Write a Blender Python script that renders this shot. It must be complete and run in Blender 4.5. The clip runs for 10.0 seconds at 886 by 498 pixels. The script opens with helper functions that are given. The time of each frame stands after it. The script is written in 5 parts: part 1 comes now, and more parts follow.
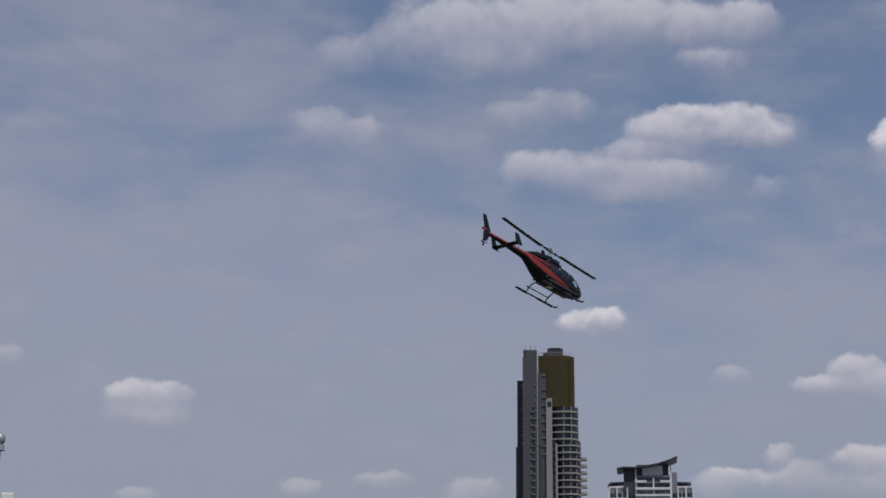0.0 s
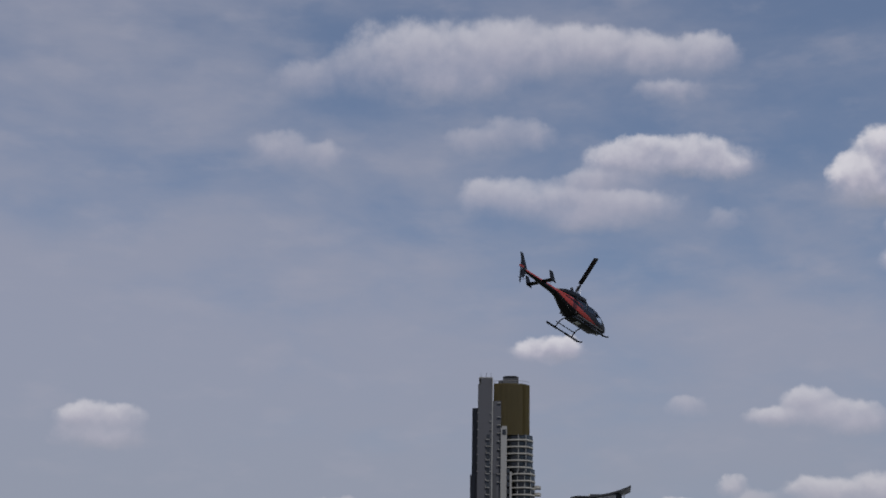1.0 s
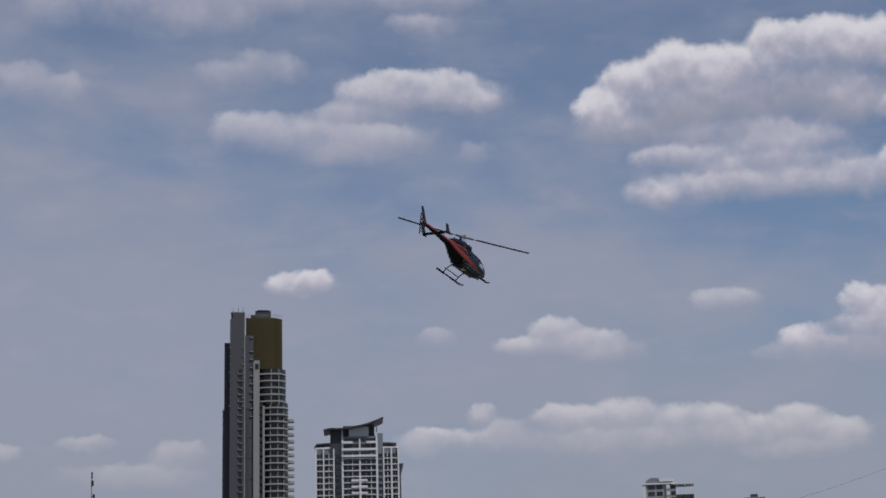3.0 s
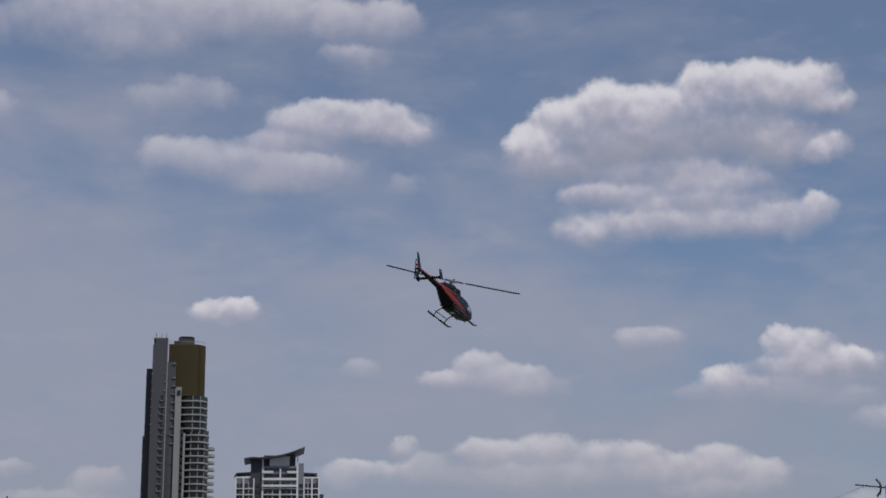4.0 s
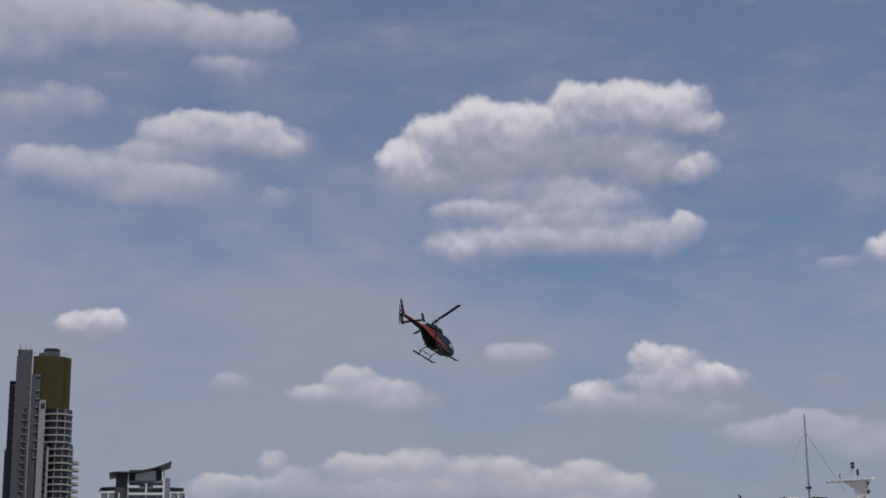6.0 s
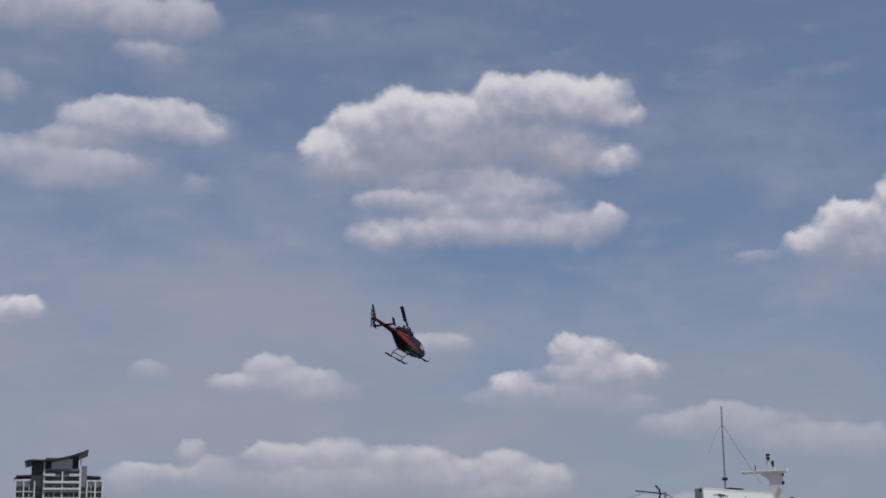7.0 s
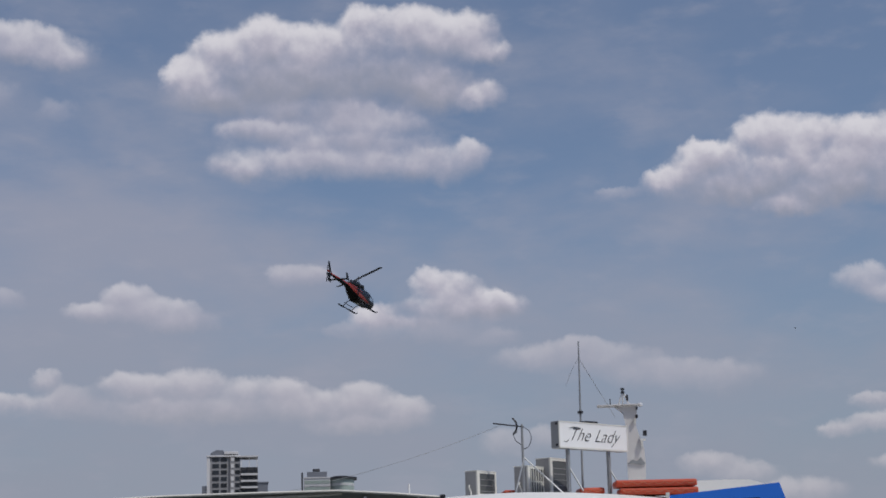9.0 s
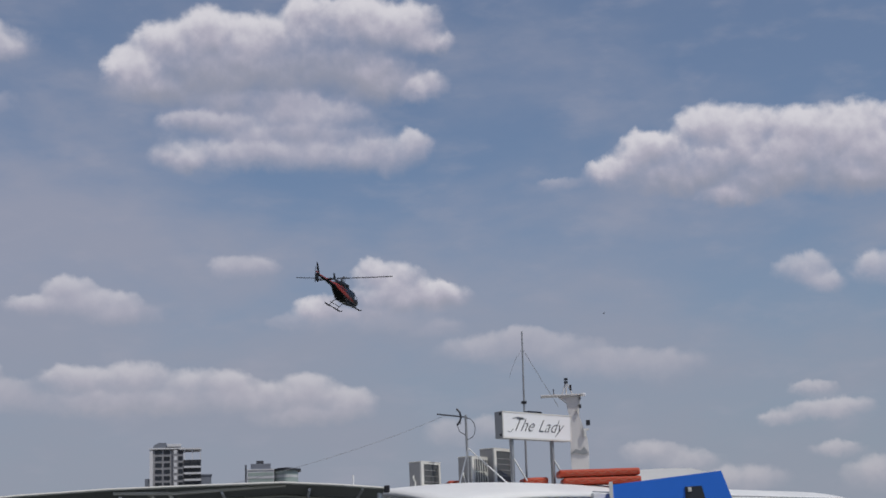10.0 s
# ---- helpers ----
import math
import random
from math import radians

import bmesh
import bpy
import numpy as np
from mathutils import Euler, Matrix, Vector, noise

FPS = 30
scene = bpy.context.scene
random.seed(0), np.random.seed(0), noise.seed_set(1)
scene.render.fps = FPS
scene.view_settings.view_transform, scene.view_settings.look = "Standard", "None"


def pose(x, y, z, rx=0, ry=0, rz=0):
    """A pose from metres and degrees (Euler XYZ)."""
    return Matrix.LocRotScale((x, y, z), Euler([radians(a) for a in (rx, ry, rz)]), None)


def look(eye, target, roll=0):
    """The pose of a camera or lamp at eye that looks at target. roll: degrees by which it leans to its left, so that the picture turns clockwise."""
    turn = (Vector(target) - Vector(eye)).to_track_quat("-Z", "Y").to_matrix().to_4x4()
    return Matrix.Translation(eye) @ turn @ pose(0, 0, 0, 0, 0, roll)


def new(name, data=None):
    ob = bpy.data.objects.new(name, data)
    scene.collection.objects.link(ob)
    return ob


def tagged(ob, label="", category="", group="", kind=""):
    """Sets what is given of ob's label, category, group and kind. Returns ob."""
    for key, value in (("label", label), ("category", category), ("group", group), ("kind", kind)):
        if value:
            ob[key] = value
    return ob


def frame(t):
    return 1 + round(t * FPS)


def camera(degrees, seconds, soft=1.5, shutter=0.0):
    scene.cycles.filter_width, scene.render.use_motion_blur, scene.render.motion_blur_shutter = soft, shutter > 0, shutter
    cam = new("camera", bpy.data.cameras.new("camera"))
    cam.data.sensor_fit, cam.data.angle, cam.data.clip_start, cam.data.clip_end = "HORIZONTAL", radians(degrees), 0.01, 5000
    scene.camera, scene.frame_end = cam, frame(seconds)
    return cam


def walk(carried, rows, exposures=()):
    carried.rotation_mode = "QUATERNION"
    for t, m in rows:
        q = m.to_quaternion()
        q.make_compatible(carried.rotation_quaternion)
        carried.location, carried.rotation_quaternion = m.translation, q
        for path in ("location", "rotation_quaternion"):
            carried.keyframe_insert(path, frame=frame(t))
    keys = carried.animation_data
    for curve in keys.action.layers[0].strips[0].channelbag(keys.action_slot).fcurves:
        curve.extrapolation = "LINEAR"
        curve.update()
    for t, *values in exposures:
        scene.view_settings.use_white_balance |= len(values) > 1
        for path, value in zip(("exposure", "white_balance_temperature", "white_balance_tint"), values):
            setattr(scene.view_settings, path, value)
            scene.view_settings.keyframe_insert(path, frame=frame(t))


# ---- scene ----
CAM_FOV = 31.27
cam = camera(CAM_FOV, 10.0, soft=1.7)
# eye over the deck rail; yaw to the west, pitch up, lean
EYE = (0.0, 0.0, 3.0)
PATH = [
    (0.0, -0.00, 15.47, 0.55),
    (0.5, -0.80, 15.94, 0.96),
    (0.7, -1.02, 16.42, 1.02),
    (1.0, -1.58, 16.45, 1.07),
    (1.3, -2.95, 16.10, 0.62),
    (1.5, -4.34, 16.10, 0.26),
    (2.0, -7.10, 14.78, -1.11),
    (2.5, -10.26, 14.00, -1.40),
    (2.7, -10.47, 13.85, -1.58),
    (3.8, -12.92, 15.01, -0.92),
    (4.0, -13.58, 15.12, -0.64),
    (4.5, -14.78, 15.27, -0.51),
    (5.0, -15.43, 15.47, -0.69),
    (5.5, -16.80, 15.64, -0.56),
    (5.7, -17.44, 15.65, -0.85),
    (6.8, -20.77, 15.28, -1.17),
    (7.0, -21.30, 15.16, -1.24),
    (7.5, -22.41, 14.72, -1.11),
    (8.0, -23.23, 14.03, -1.17),
    (8.5, -24.62, 13.32, -1.27),
    (9.0, -26.37, 12.62, -1.47),
    (9.5, -27.62, 12.23, -1.98),
    (10.0, -28.45, 12.23, -2.07),
]


def gaze(yaw, pitch, roll):
    return Matrix.Translation(EYE) @ Euler((0, 0, radians(yaw))).to_matrix().to_4x4() @ pose(0, 0, 0, 90 + pitch) @ pose(0, 0, 0, 0, 0, roll)


walk(cam, [(t, gaze(y, p, r)) for t, y, p, r in PATH])

# ---- daylight: sky with broken cumulus, high sun ----
SUN_AZ, SUN_EL = 150.0, 56.0
world = bpy.data.worlds.new("day_sky")
scene.world = world
world.use_nodes = True
wt = world.node_tree
wt.nodes.clear()

# each cloud: name, opacity, lobes of (azimuth, elevation, half width, half height, light or dark bias) in degrees
LOBES = []


def cloud_bank(name, opacity, lobes):
    LOBES.extend((opacity, *lobe) for lobe in lobes)


cloud_bank("crown_wisp", 0.50, [(-3.67, 22.44, 1.71, 0.80, 0.00), (-1.92, 22.78, 1.37, 0.92, 0.00)])
cloud_bank("crown_bank", 0.72, [(-0.17, 23.21, 2.52, 1.60, 0.00), (1.82, 22.52, 3.43, 0.96, -0.30), (3.58, 23.61, 3.44, 1.37, 0.00), (6.87, 23.53, 3.20, 1.02, 0.00), (9.68, 23.30, 2.72, 0.79, 0.00), (11.82, 23.27, 1.24, 0.90, 0.00), (10.27, 22.08, 1.57, 0.57, -0.20)])
cloud_bank("wisp_west", 0.55, [(-4.68, 19.88, 1.35, 0.80, 0.00), (-3.16, 19.62, 1.35, 0.64, 0.00)])
cloud_bank("wisp_over", 0.50, [(2.47, 20.39, 1.36, 0.64, 0.00), (3.99, 20.68, 1.36, 0.69, 0.00), (5.07, 20.56, 0.90, 0.57, 0.00)])
cloud_bank("twin_bank", 0.86, [(8.27, 19.66, 1.56, 0.73, 0.00), (9.44, 19.98, 1.34, 0.64, 0.00), (11.02, 19.84, 1.88, 0.68, 0.00), (12.25, 19.43, 1.54, 0.63, -0.10), (9.95, 19.39, 2.44, 0.50, -0.30)])
cloud_bank("twin_bank_base", 0.70, [(3.75, 18.25, 1.90, 0.88, 0.00), (6.32, 18.30, 2.45, 0.87, 0.00), (8.43, 18.00, 2.43, 0.80, 0.00), (7.15, 17.51, 1.99, 0.60, -0.40), (7.82, 18.91, 2.45, 0.46, -0.35)])
cloud_bank("small_shred", 0.40, [(12.16, 17.48, 0.76, 0.45, 0.00)])
cloud_bank("small_oval", 0.93, [(4.96, 12.79, 0.91, 0.46, 0.00), (5.89, 12.82, 1.08, 0.60, 0.00)])
cloud_bank("west_puff", 0.80, [(-11.26, 9.89, 0.97, 0.59, 0.00), (-10.06, 9.88, 1.16, 0.63, 0.00), (-10.62, 9.22, 1.90, 0.54, -0.40)])
cloud_bank("west_low", 0.50, [(-10.85, 6.44, 0.93, 0.36, 0.00), (-5.08, 6.79, 0.74, 0.36, 0.00), (-1.84, 7.14, 0.95, 0.32, 0.00), (1.33, 6.81, 1.06, 0.46, 0.00), (-15.67, 11.08, 0.83, 0.40, 0.00)])
cloud_bank("far_west_low", 0.60, [(-4.97, 6.82, 0.82, 0.31, 0.00), (-2.08, 7.13, 1.04, 0.31, 0.00), (1.09, 6.73, 1.26, 0.50, 0.00), (-0.49, 6.01, 3.12, 0.58, -0.20)])
cloud_bank("pale_puff", 0.55, [(10.51, 10.81, 0.97, 0.46, 0.00), (9.80, 6.91, 1.28, 0.50, 0.00)])
cloud_bank("tent_cloud", 0.75, [(14.77, 10.91, 1.08, 0.64, 0.00), (15.68, 10.41, 1.93, 0.60, 0.00), (13.61, 10.41, 1.08, 0.41, 0.00), (16.89, 10.08, 1.71, 0.46, -0.30)])
cloud_bank("pale_oval", 0.65, [(20.77, 11.73, 0.96, 0.50, 0.00), (21.78, 11.75, 0.75, 0.45, 0.00)])
cloud_bank("bright_puff", 0.97, [(26.59, 11.07, 1.38, 0.86, 0.00), (25.91, 11.40, 0.81, 0.64, 0.00), (28.04, 10.43, 1.47, 0.63, 0.00), (23.71, 10.15, 1.07, 0.55, 0.00), (26.55, 10.43, 2.33, 0.59, -0.40), (24.91, 9.94, 2.12, 0.36, -0.60)])
cloud_bank("bright_puff_base", 0.50, [(22.68, 9.72, 0.89, 0.32, -0.20), (25.70, 9.61, 3.17, 0.45, -0.40), (28.26, 9.35, 1.15, 0.34, -0.20)])
cloud_bank("great_cumulus", 1.00, [(17.14, 18.75, 1.23, 1.03, 0.00), (18.21, 19.56, 1.35, 0.96, 0.00), (19.73, 20.07, 1.46, 1.10, 0.00), (21.67, 19.75, 1.69, 1.15, 0.00), (23.53, 20.43, 1.24, 1.01, 0.00), (25.59, 20.46, 1.92, 1.10, 0.00), (27.31, 20.33, 1.58, 0.96, 0.00), (28.21, 19.68, 1.01, 0.50, -0.20), (20.47, 18.65, 3.36, 1.06, -0.85), (23.91, 18.75, 3.36, 1.15, -0.90), (26.27, 18.35, 2.01, 0.87, -0.60), (27.96, 18.07, 1.16, 0.64, 0.00), (18.53, 18.00, 2.23, 0.64, -0.90)])
cloud_bank("great_cumulus_base", 0.86, [(22.80, 17.23, 1.67, 0.79, 0.00), (24.30, 17.19, 1.89, 0.74, 0.00), (20.45, 16.91, 2.11, 0.60, -0.10), (18.96, 17.02, 1.11, 0.46, -0.20), (21.07, 15.82, 3.20, 0.69, -0.10), (23.84, 15.83, 3.31, 0.79, -0.15), (26.16, 15.62, 1.98, 0.74, -0.20), (27.49, 15.98, 0.75, 0.69, 0.00), (18.95, 15.49, 1.32, 0.42, -0.20), (21.53, 17.62, 4.46, 0.60, -0.55), (22.79, 16.47, 4.21, 0.51, -0.35)])
cloud_bank("east_cumulus", 1.00, [(38.31, 16.13, 1.26, 0.95, 0.00), (40.04, 15.86, 1.52, 0.95, 0.00), (42.06, 15.59, 1.61, 1.01, 0.00), (43.86, 15.60, 1.81, 1.00, 0.00), (46.18, 15.19, 2.52, 1.10, 0.00), (36.28, 15.35, 1.42, 0.78, 0.00), (34.99, 14.73, 1.20, 0.55, 0.00), (37.45, 14.26, 3.03, 0.64, -0.70), (41.31, 14.00, 3.64, 0.77, -0.70), (44.87, 13.76, 2.95, 0.71, -0.70), (39.05, 13.59, 1.29, 0.45, -0.40), (40.58, 14.87, 4.09, 0.77, -0.25), (44.75, 14.60, 2.96, 0.80, -0.25)])
cloud_bank("low_bank", 0.78, [(12.09, 7.95, 0.70, 0.46, 0.00), (10.77, 7.19, 1.48, 0.46, 0.00), (12.60, 7.23, 1.27, 0.46, 0.00), (15.05, 7.73, 1.38, 0.64, 0.00), (17.10, 7.74, 1.59, 0.69, 0.00), (19.34, 7.58, 1.48, 0.64, 0.00), (20.65, 7.43, 1.06, 0.64, 0.00), (23.36, 7.20, 1.22, 0.77, 0.00), (24.84, 6.84, 1.25, 0.63, 0.00), (16.67, 6.91, 5.51, 0.55, -0.45), (23.12, 6.33, 2.72, 0.41, -0.40), (21.54, 6.93, 2.53, 0.59, -0.10)])
cloud_bank("east_tail", 0.50, [(33.08, 14.40, 0.98, 0.30, -0.20)])
cloud_bank("mast_veil", 0.60, [(29.78, 8.52, 1.91, 0.55, 0.00), (31.11, 8.80, 1.27, 0.59, 0.00), (32.19, 8.42, 1.90, 0.68, 0.00), (33.74, 7.89, 1.88, 0.59, -0.20)])
cloud_bank("east_puffs", 0.75, [(41.54, 10.78, 1.16, 0.68, 0.00), (42.29, 10.26, 0.84, 0.49, 0.00), (44.02, 10.57, 0.94, 0.71, 0.00), (41.48, 6.54, 1.04, 0.31, 0.00), (41.90, 5.84, 1.86, 0.45, 0.00), (40.42, 5.58, 0.87, 0.34, 0.00)])
cloud_bank("east_low", 0.70, [(35.79, 4.62, 1.26, 0.45, 0.00), (37.06, 4.26, 1.46, 0.50, 0.00), (38.88, 3.48, 1.76, 0.63, 0.00), (42.07, 4.40, 1.03, 0.36, 0.00), (43.32, 3.46, 1.22, 0.71, 0.00)])
cloud_bank("sign_veil", 0.55, [(28.54, 5.56, 1.27, 0.60, 0.00), (29.97, 5.71, 0.96, 0.50, 0.00), (12.95, 7.44, 1.03, 0.49, 0.00), (35.58, 7.65, 2.55, 0.69, 0.00)])


class Graph:
    """Short calls to add nodes to one tree."""

    def __init__(self, tree):
        self.tree = tree

    def put(self, kind, *ins, **settings):
        n = self.tree.nodes.new(kind)
        for k, v in settings.items():
            setattr(n, k, v)
        for i, v in enumerate(ins):
            if v is None:
                continue
            if isinstance(v, bpy.types.NodeSocket):
                self.tree.links.new(v, n.inputs[i])
            else:
                n.inputs[i].default_value = v
        return n

    def math(self, op, a, b=None, c=None, clamp=False):
        return self.put("ShaderNodeMath", a, b, c, operation=op, use_clamp=clamp).outputs[0]

    def vec(self, op, a, b=None, c=None):
        n = self.put("ShaderNodeVectorMath", a, b, c, operation=op)
        return n.outputs["Value"] if op == "LENGTH" else n.outputs[0]

    def noise(self, vector, scale, detail=5.0, rough=0.55, color=False, distort=0.0):
        n = self.tree.nodes.new("ShaderNodeTexNoise")
        self.tree.links.new(vector, n.inputs["Vector"])
        n.inputs["Scale"].default_value, n.inputs["Detail"].default_value = scale, detail
        n.inputs["Roughness"].default_value, n.inputs["Distortion"].default_value = rough, distort
        return n.outputs[1 if color else 0]

    def smooth(self, x, lo, hi, to0=0.0, to1=1.0):
        n = self.tree.nodes.new("ShaderNodeMapRange")
        n.interpolation_type = "SMOOTHSTEP"
        self.tree.links.new(x, n.inputs[0])
        for i, v in enumerate((lo, hi, to0, to1)):
            n.inputs[i + 1].default_value = v
        return n.outputs[0]

    def mix(self, fac, a, b, blend="MIX"):
        n = self.tree.nodes.new("ShaderNodeMix")
        n.data_type, n.blend_type = "RGBA", blend
        for sock, v in ((n.inputs[0], fac), (n.inputs[6], a), (n.inputs[7], b)):
            if isinstance(v, bpy.types.NodeSocket):
                self.tree.links.new(v, sock)
            else:
                sock.default_value = v if not isinstance(v, tuple) or len(v) == 4 else (*v, 1)
        return n.outputs[2]


def cloud_field():
    """Node group: a place in the sky (degrees) to the clouds' opacity, height field and tone (-1 base, 1 sunlit top)."""
    tree = bpy.data.node_groups.new("cloud_field", "ShaderNodeTree")
    tree.interface.new_socket("Place", in_out="INPUT", socket_type="NodeSocketVector")
    for out in ("Opacity", "Height", "Tone"):
        tree.interface.new_socket(out, in_out="OUTPUT", socket_type="NodeSocketFloat")
    g = Graph(tree)
    gin, gout = tree.nodes.new("NodeGroupInput"), tree.nodes.new("NodeGroupOutput")
    place = gin.outputs[0]
    coarse = g.vec("SUBTRACT", g.noise(place, 0.8, 2.0, 0.5, color=True), (0.5, 0.5, 0.5))
    fine = g.vec("SUBTRACT", g.noise(place, 2.6, 4.0, 0.6, color=True), (0.5, 0.5, 0.5))
    warped = g.vec("MULTIPLY_ADD", coarse, (0.9, 0.45, 0.0), place)
    warped = g.vec("MULTIPLY_ADD", fine, (0.42, 0.34, 0.0), warped)
    weight = tone = thick = 0.0
    for opacity, a, e, ra, re, bias in LOBES:
        q = g.vec("MULTIPLY_ADD", warped, (1 / ra, 1 / re, 0), (-a / ra, -e / re, 0))
        d = g.put("ShaderNodeVectorMath", q, q, operation="DOT_PRODUCT").outputs["Value"]
        w = g.math("POWER", math.exp(-LUMP), d)
        up = g.put("ShaderNodeVectorMath", q, (-0.16, 1.0, 0.0), operation="DOT_PRODUCT").outputs["Value"]
        tone = g.math("MULTIPLY_ADD", w, g.math("ADD", up, bias), tone)
        thick = g.math("MULTIPLY_ADD", w, opacity, thick)
        weight = g.math("ADD", w, weight)
    weight = g.math("MAXIMUM", weight, 1e-12)
    tree.links.new(g.math("DIVIDE", thick, weight), gout.inputs[0])
    tree.links.new(g.math("MULTIPLY_ADD", g.math("LOGARITHM", weight, math.e), 1 / LUMP, 1.0), gout.inputs[1])
    tree.links.new(g.math("DIVIDE", tone, weight), gout.inputs[2])
    return tree


def billow_field():
    """Node group: rounded puffs and curls, as a small height over the lobes."""
    tree = bpy.data.node_groups.new("billow_field", "ShaderNodeTree")
    tree.interface.new_socket("Place", in_out="INPUT", socket_type="NodeSocketVector")
    tree.interface.new_socket("Height", in_out="OUTPUT", socket_type="NodeSocketFloat")
    g = Graph(tree)
    gin, gout = tree.nodes.new("NodeGroupInput"), tree.nodes.new("NodeGroupOutput")
    place = gin.outputs[0]
    curl = g.vec("SUBTRACT", g.noise(place, 1.6, 3.0, 0.55, color=True), (0.5, 0.5, 0.5))
    warped = g.vec("MULTIPLY_ADD", curl, (0.8, 0.6, 0.0), place)
    lumps = 0.0
    for scale, amount in ((0.7, 0.60), (1.6, 0.26), (3.6, 0.07)):
        cell = tree.nodes.new("ShaderNodeTexVoronoi")
        cell.feature = "SMOOTH_F1"
        tree.links.new(warped, cell.inputs["Vector"])
        cell.inputs["Scale"].default_value, cell.inputs["Smoothness"].default_value = scale, 0.7
        lumps = g.math("MULTIPLY_ADD", g.math("SUBTRACT", 0.42, cell.outputs["Distance"]), amount, lumps)
    tree.links.new(g.math("MULTIPLY_ADD", g.math("SUBTRACT", g.noise(place, 1.8, 4.0, 0.5), 0.5), 0.42, lumps), gout.inputs[0])
    return tree


LUMP = 3.2
wg = Graph(wt)
way = wg.vec("NORMALIZE", wg.put("ShaderNodeTexCoord").outputs["Generated"])
xyz = wg.put("ShaderNodeSeparateXYZ", way)
azimuth = wg.math("MULTIPLY", wg.math("ARCTAN2", xyz.outputs[0], xyz.outputs[1]), 57.2958)
elevation = wg.math("MULTIPLY", wg.math("ARCSINE", xyz.outputs[2]), 57.2958)
place = wg.put("ShaderNodeCombineXYZ", azimuth, elevation, 0.0).outputs[0]
SKY = 0.10
sky = wg.put("ShaderNodeTexSky", sky_type="NISHITA", sun_disc=False, sun_elevation=radians(SUN_EL), sun_rotation=radians(SUN_AZ), air_density=1.0, dust_density=1.0, ozone_density=1.6)
clear = wg.mix(1.0, sky.outputs[0], (0.535, 0.675, 0.79), "MULTIPLY")
# thin high veil, thicker towards the west and low down, and haze towards the horizon
flat_place = wg.vec("MULTIPLY", place, (0.10, 0.24, 0.0))
veil = wg.math("MULTIPLY_ADD", wg.noise(flat_place, 1.0, 6.0, 0.52, distort=0.3), 0.95, wg.math("MULTIPLY", azimuth, -0.0068))
veil = wg.math("MULTIPLY_ADD", elevation, -0.011, veil)
mottle = wg.math("MULTIPLY", wg.noise(wg.vec("MULTIPLY", place, (0.45, 0.9, 0.0)), 1.0, 4.0, 0.55), 0.20)
veil = wg.math("ADD", veil, wg.smooth(elevation, 17.5, 12.5, 0.0, 0.13))
veil = wg.smooth(wg.math("ADD", veil, mottle), 0.07, 0.64, 0.24, 0.86)
base = wg.mix(veil, clear, (3.08, 3.20, 4.02))
haze = wg.smooth(elevation, 15.0, 3.0, 0.0, 0.66)
base = wg.mix(haze, base, (2.72, 2.98, 3.66))
# clouds: cover from the height field, light from the tone and from the slope of the billows
puffs = billow_field()


def billow(dx, dy):
    n = wg.put("ShaderNodeGroup", node_tree=puffs)
    wt.links.new(wg.vec("ADD", place, (dx, dy, 0.0)), n.inputs[0])
    return n.outputs[0]


lobes = wg.put("ShaderNodeGroup", node_tree=cloud_field())
wt.links.new(place, lobes.inputs[0])
opacity, height, tone = lobes.outputs
slope = wg.math("SUBTRACT", billow(-0.05, -0.22), billow(0.05, 0.22))
lit = wg.math("MULTIPLY_ADD", slope, wg.smooth(opacity, 0.65, 1.0, 0.45, 1.3), tone)
full = wg.math("ADD", height, billow(0, 0))
lit = wg.math("MULTIPLY_ADD", wg.smooth(full, 0.3, 1.4), -0.08, lit)
gray = wg.mix(wg.smooth(lit, -1.2, -0.1), (2.95, 3.05, 3.78), (4.15, 4.05, 4.90))
cloud = wg.mix(wg.smooth(lit, -0.40, 0.85), gray, (6.35, 6.22, 6.70))
# thin clouds let less light back
cloud = wg.mix(wg.smooth(opacity, 0.95, 0.5, 0.0, 0.55), cloud, (4.15, 4.02, 4.75))
# crisp sunlit tops, ragged soft undersides, thin clouds softer still
soft = wg.math("MULTIPLY", wg.smooth(lit, -0.7, 0.8, 1.45, 0.66), wg.math("SUBTRACT", 1.9, wg.math("MULTIPLY", opacity, 0.9)))
cover = wg.math("DIVIDE", wg.math("MAXIMUM", wg.math("ADD", full, 0.16), 0.0), soft)
cover = wg.math("MULTIPLY", wg.smooth(cover, 0.0, 1.0), opacity)
# scattered shreds between the clouds
shred_place = wg.vec("MULTIPLY", place, (0.42, 1.0, 0.0))
shreds = wg.smooth(wg.noise(shred_place, 0.8, 4.0, 0.55), 0.48, 0.80, 0.0, 0.26)
base = wg.mix(shreds, base, (3.7, 3.68, 4.4))
cloud = wg.mix(wg.smooth(elevation, 13.0, 3.0, 0.0, 0.40), cloud, (4.9, 4.65, 4.75))
total = wg.mix(cover, base, cloud)
wt.links.new(wg.put("ShaderNodeBackground", total, SKY).outputs[0], wt.nodes.new("ShaderNodeOutputWorld").inputs[0])

sun = new("sun", bpy.data.lights.new("sun", "SUN"))
sun.data.energy, sun.data.angle, sun.data.color = 2.5, radians(0.6), (1.0, 0.95, 0.88)
sun.matrix_basis = look((0, 0, 0), (-math.sin(radians(SUN_AZ)) * math.cos(radians(SUN_EL)), -math.cos(radians(SUN_AZ)) * math.cos(radians(SUN_EL)), -math.sin(radians(SUN_EL))))


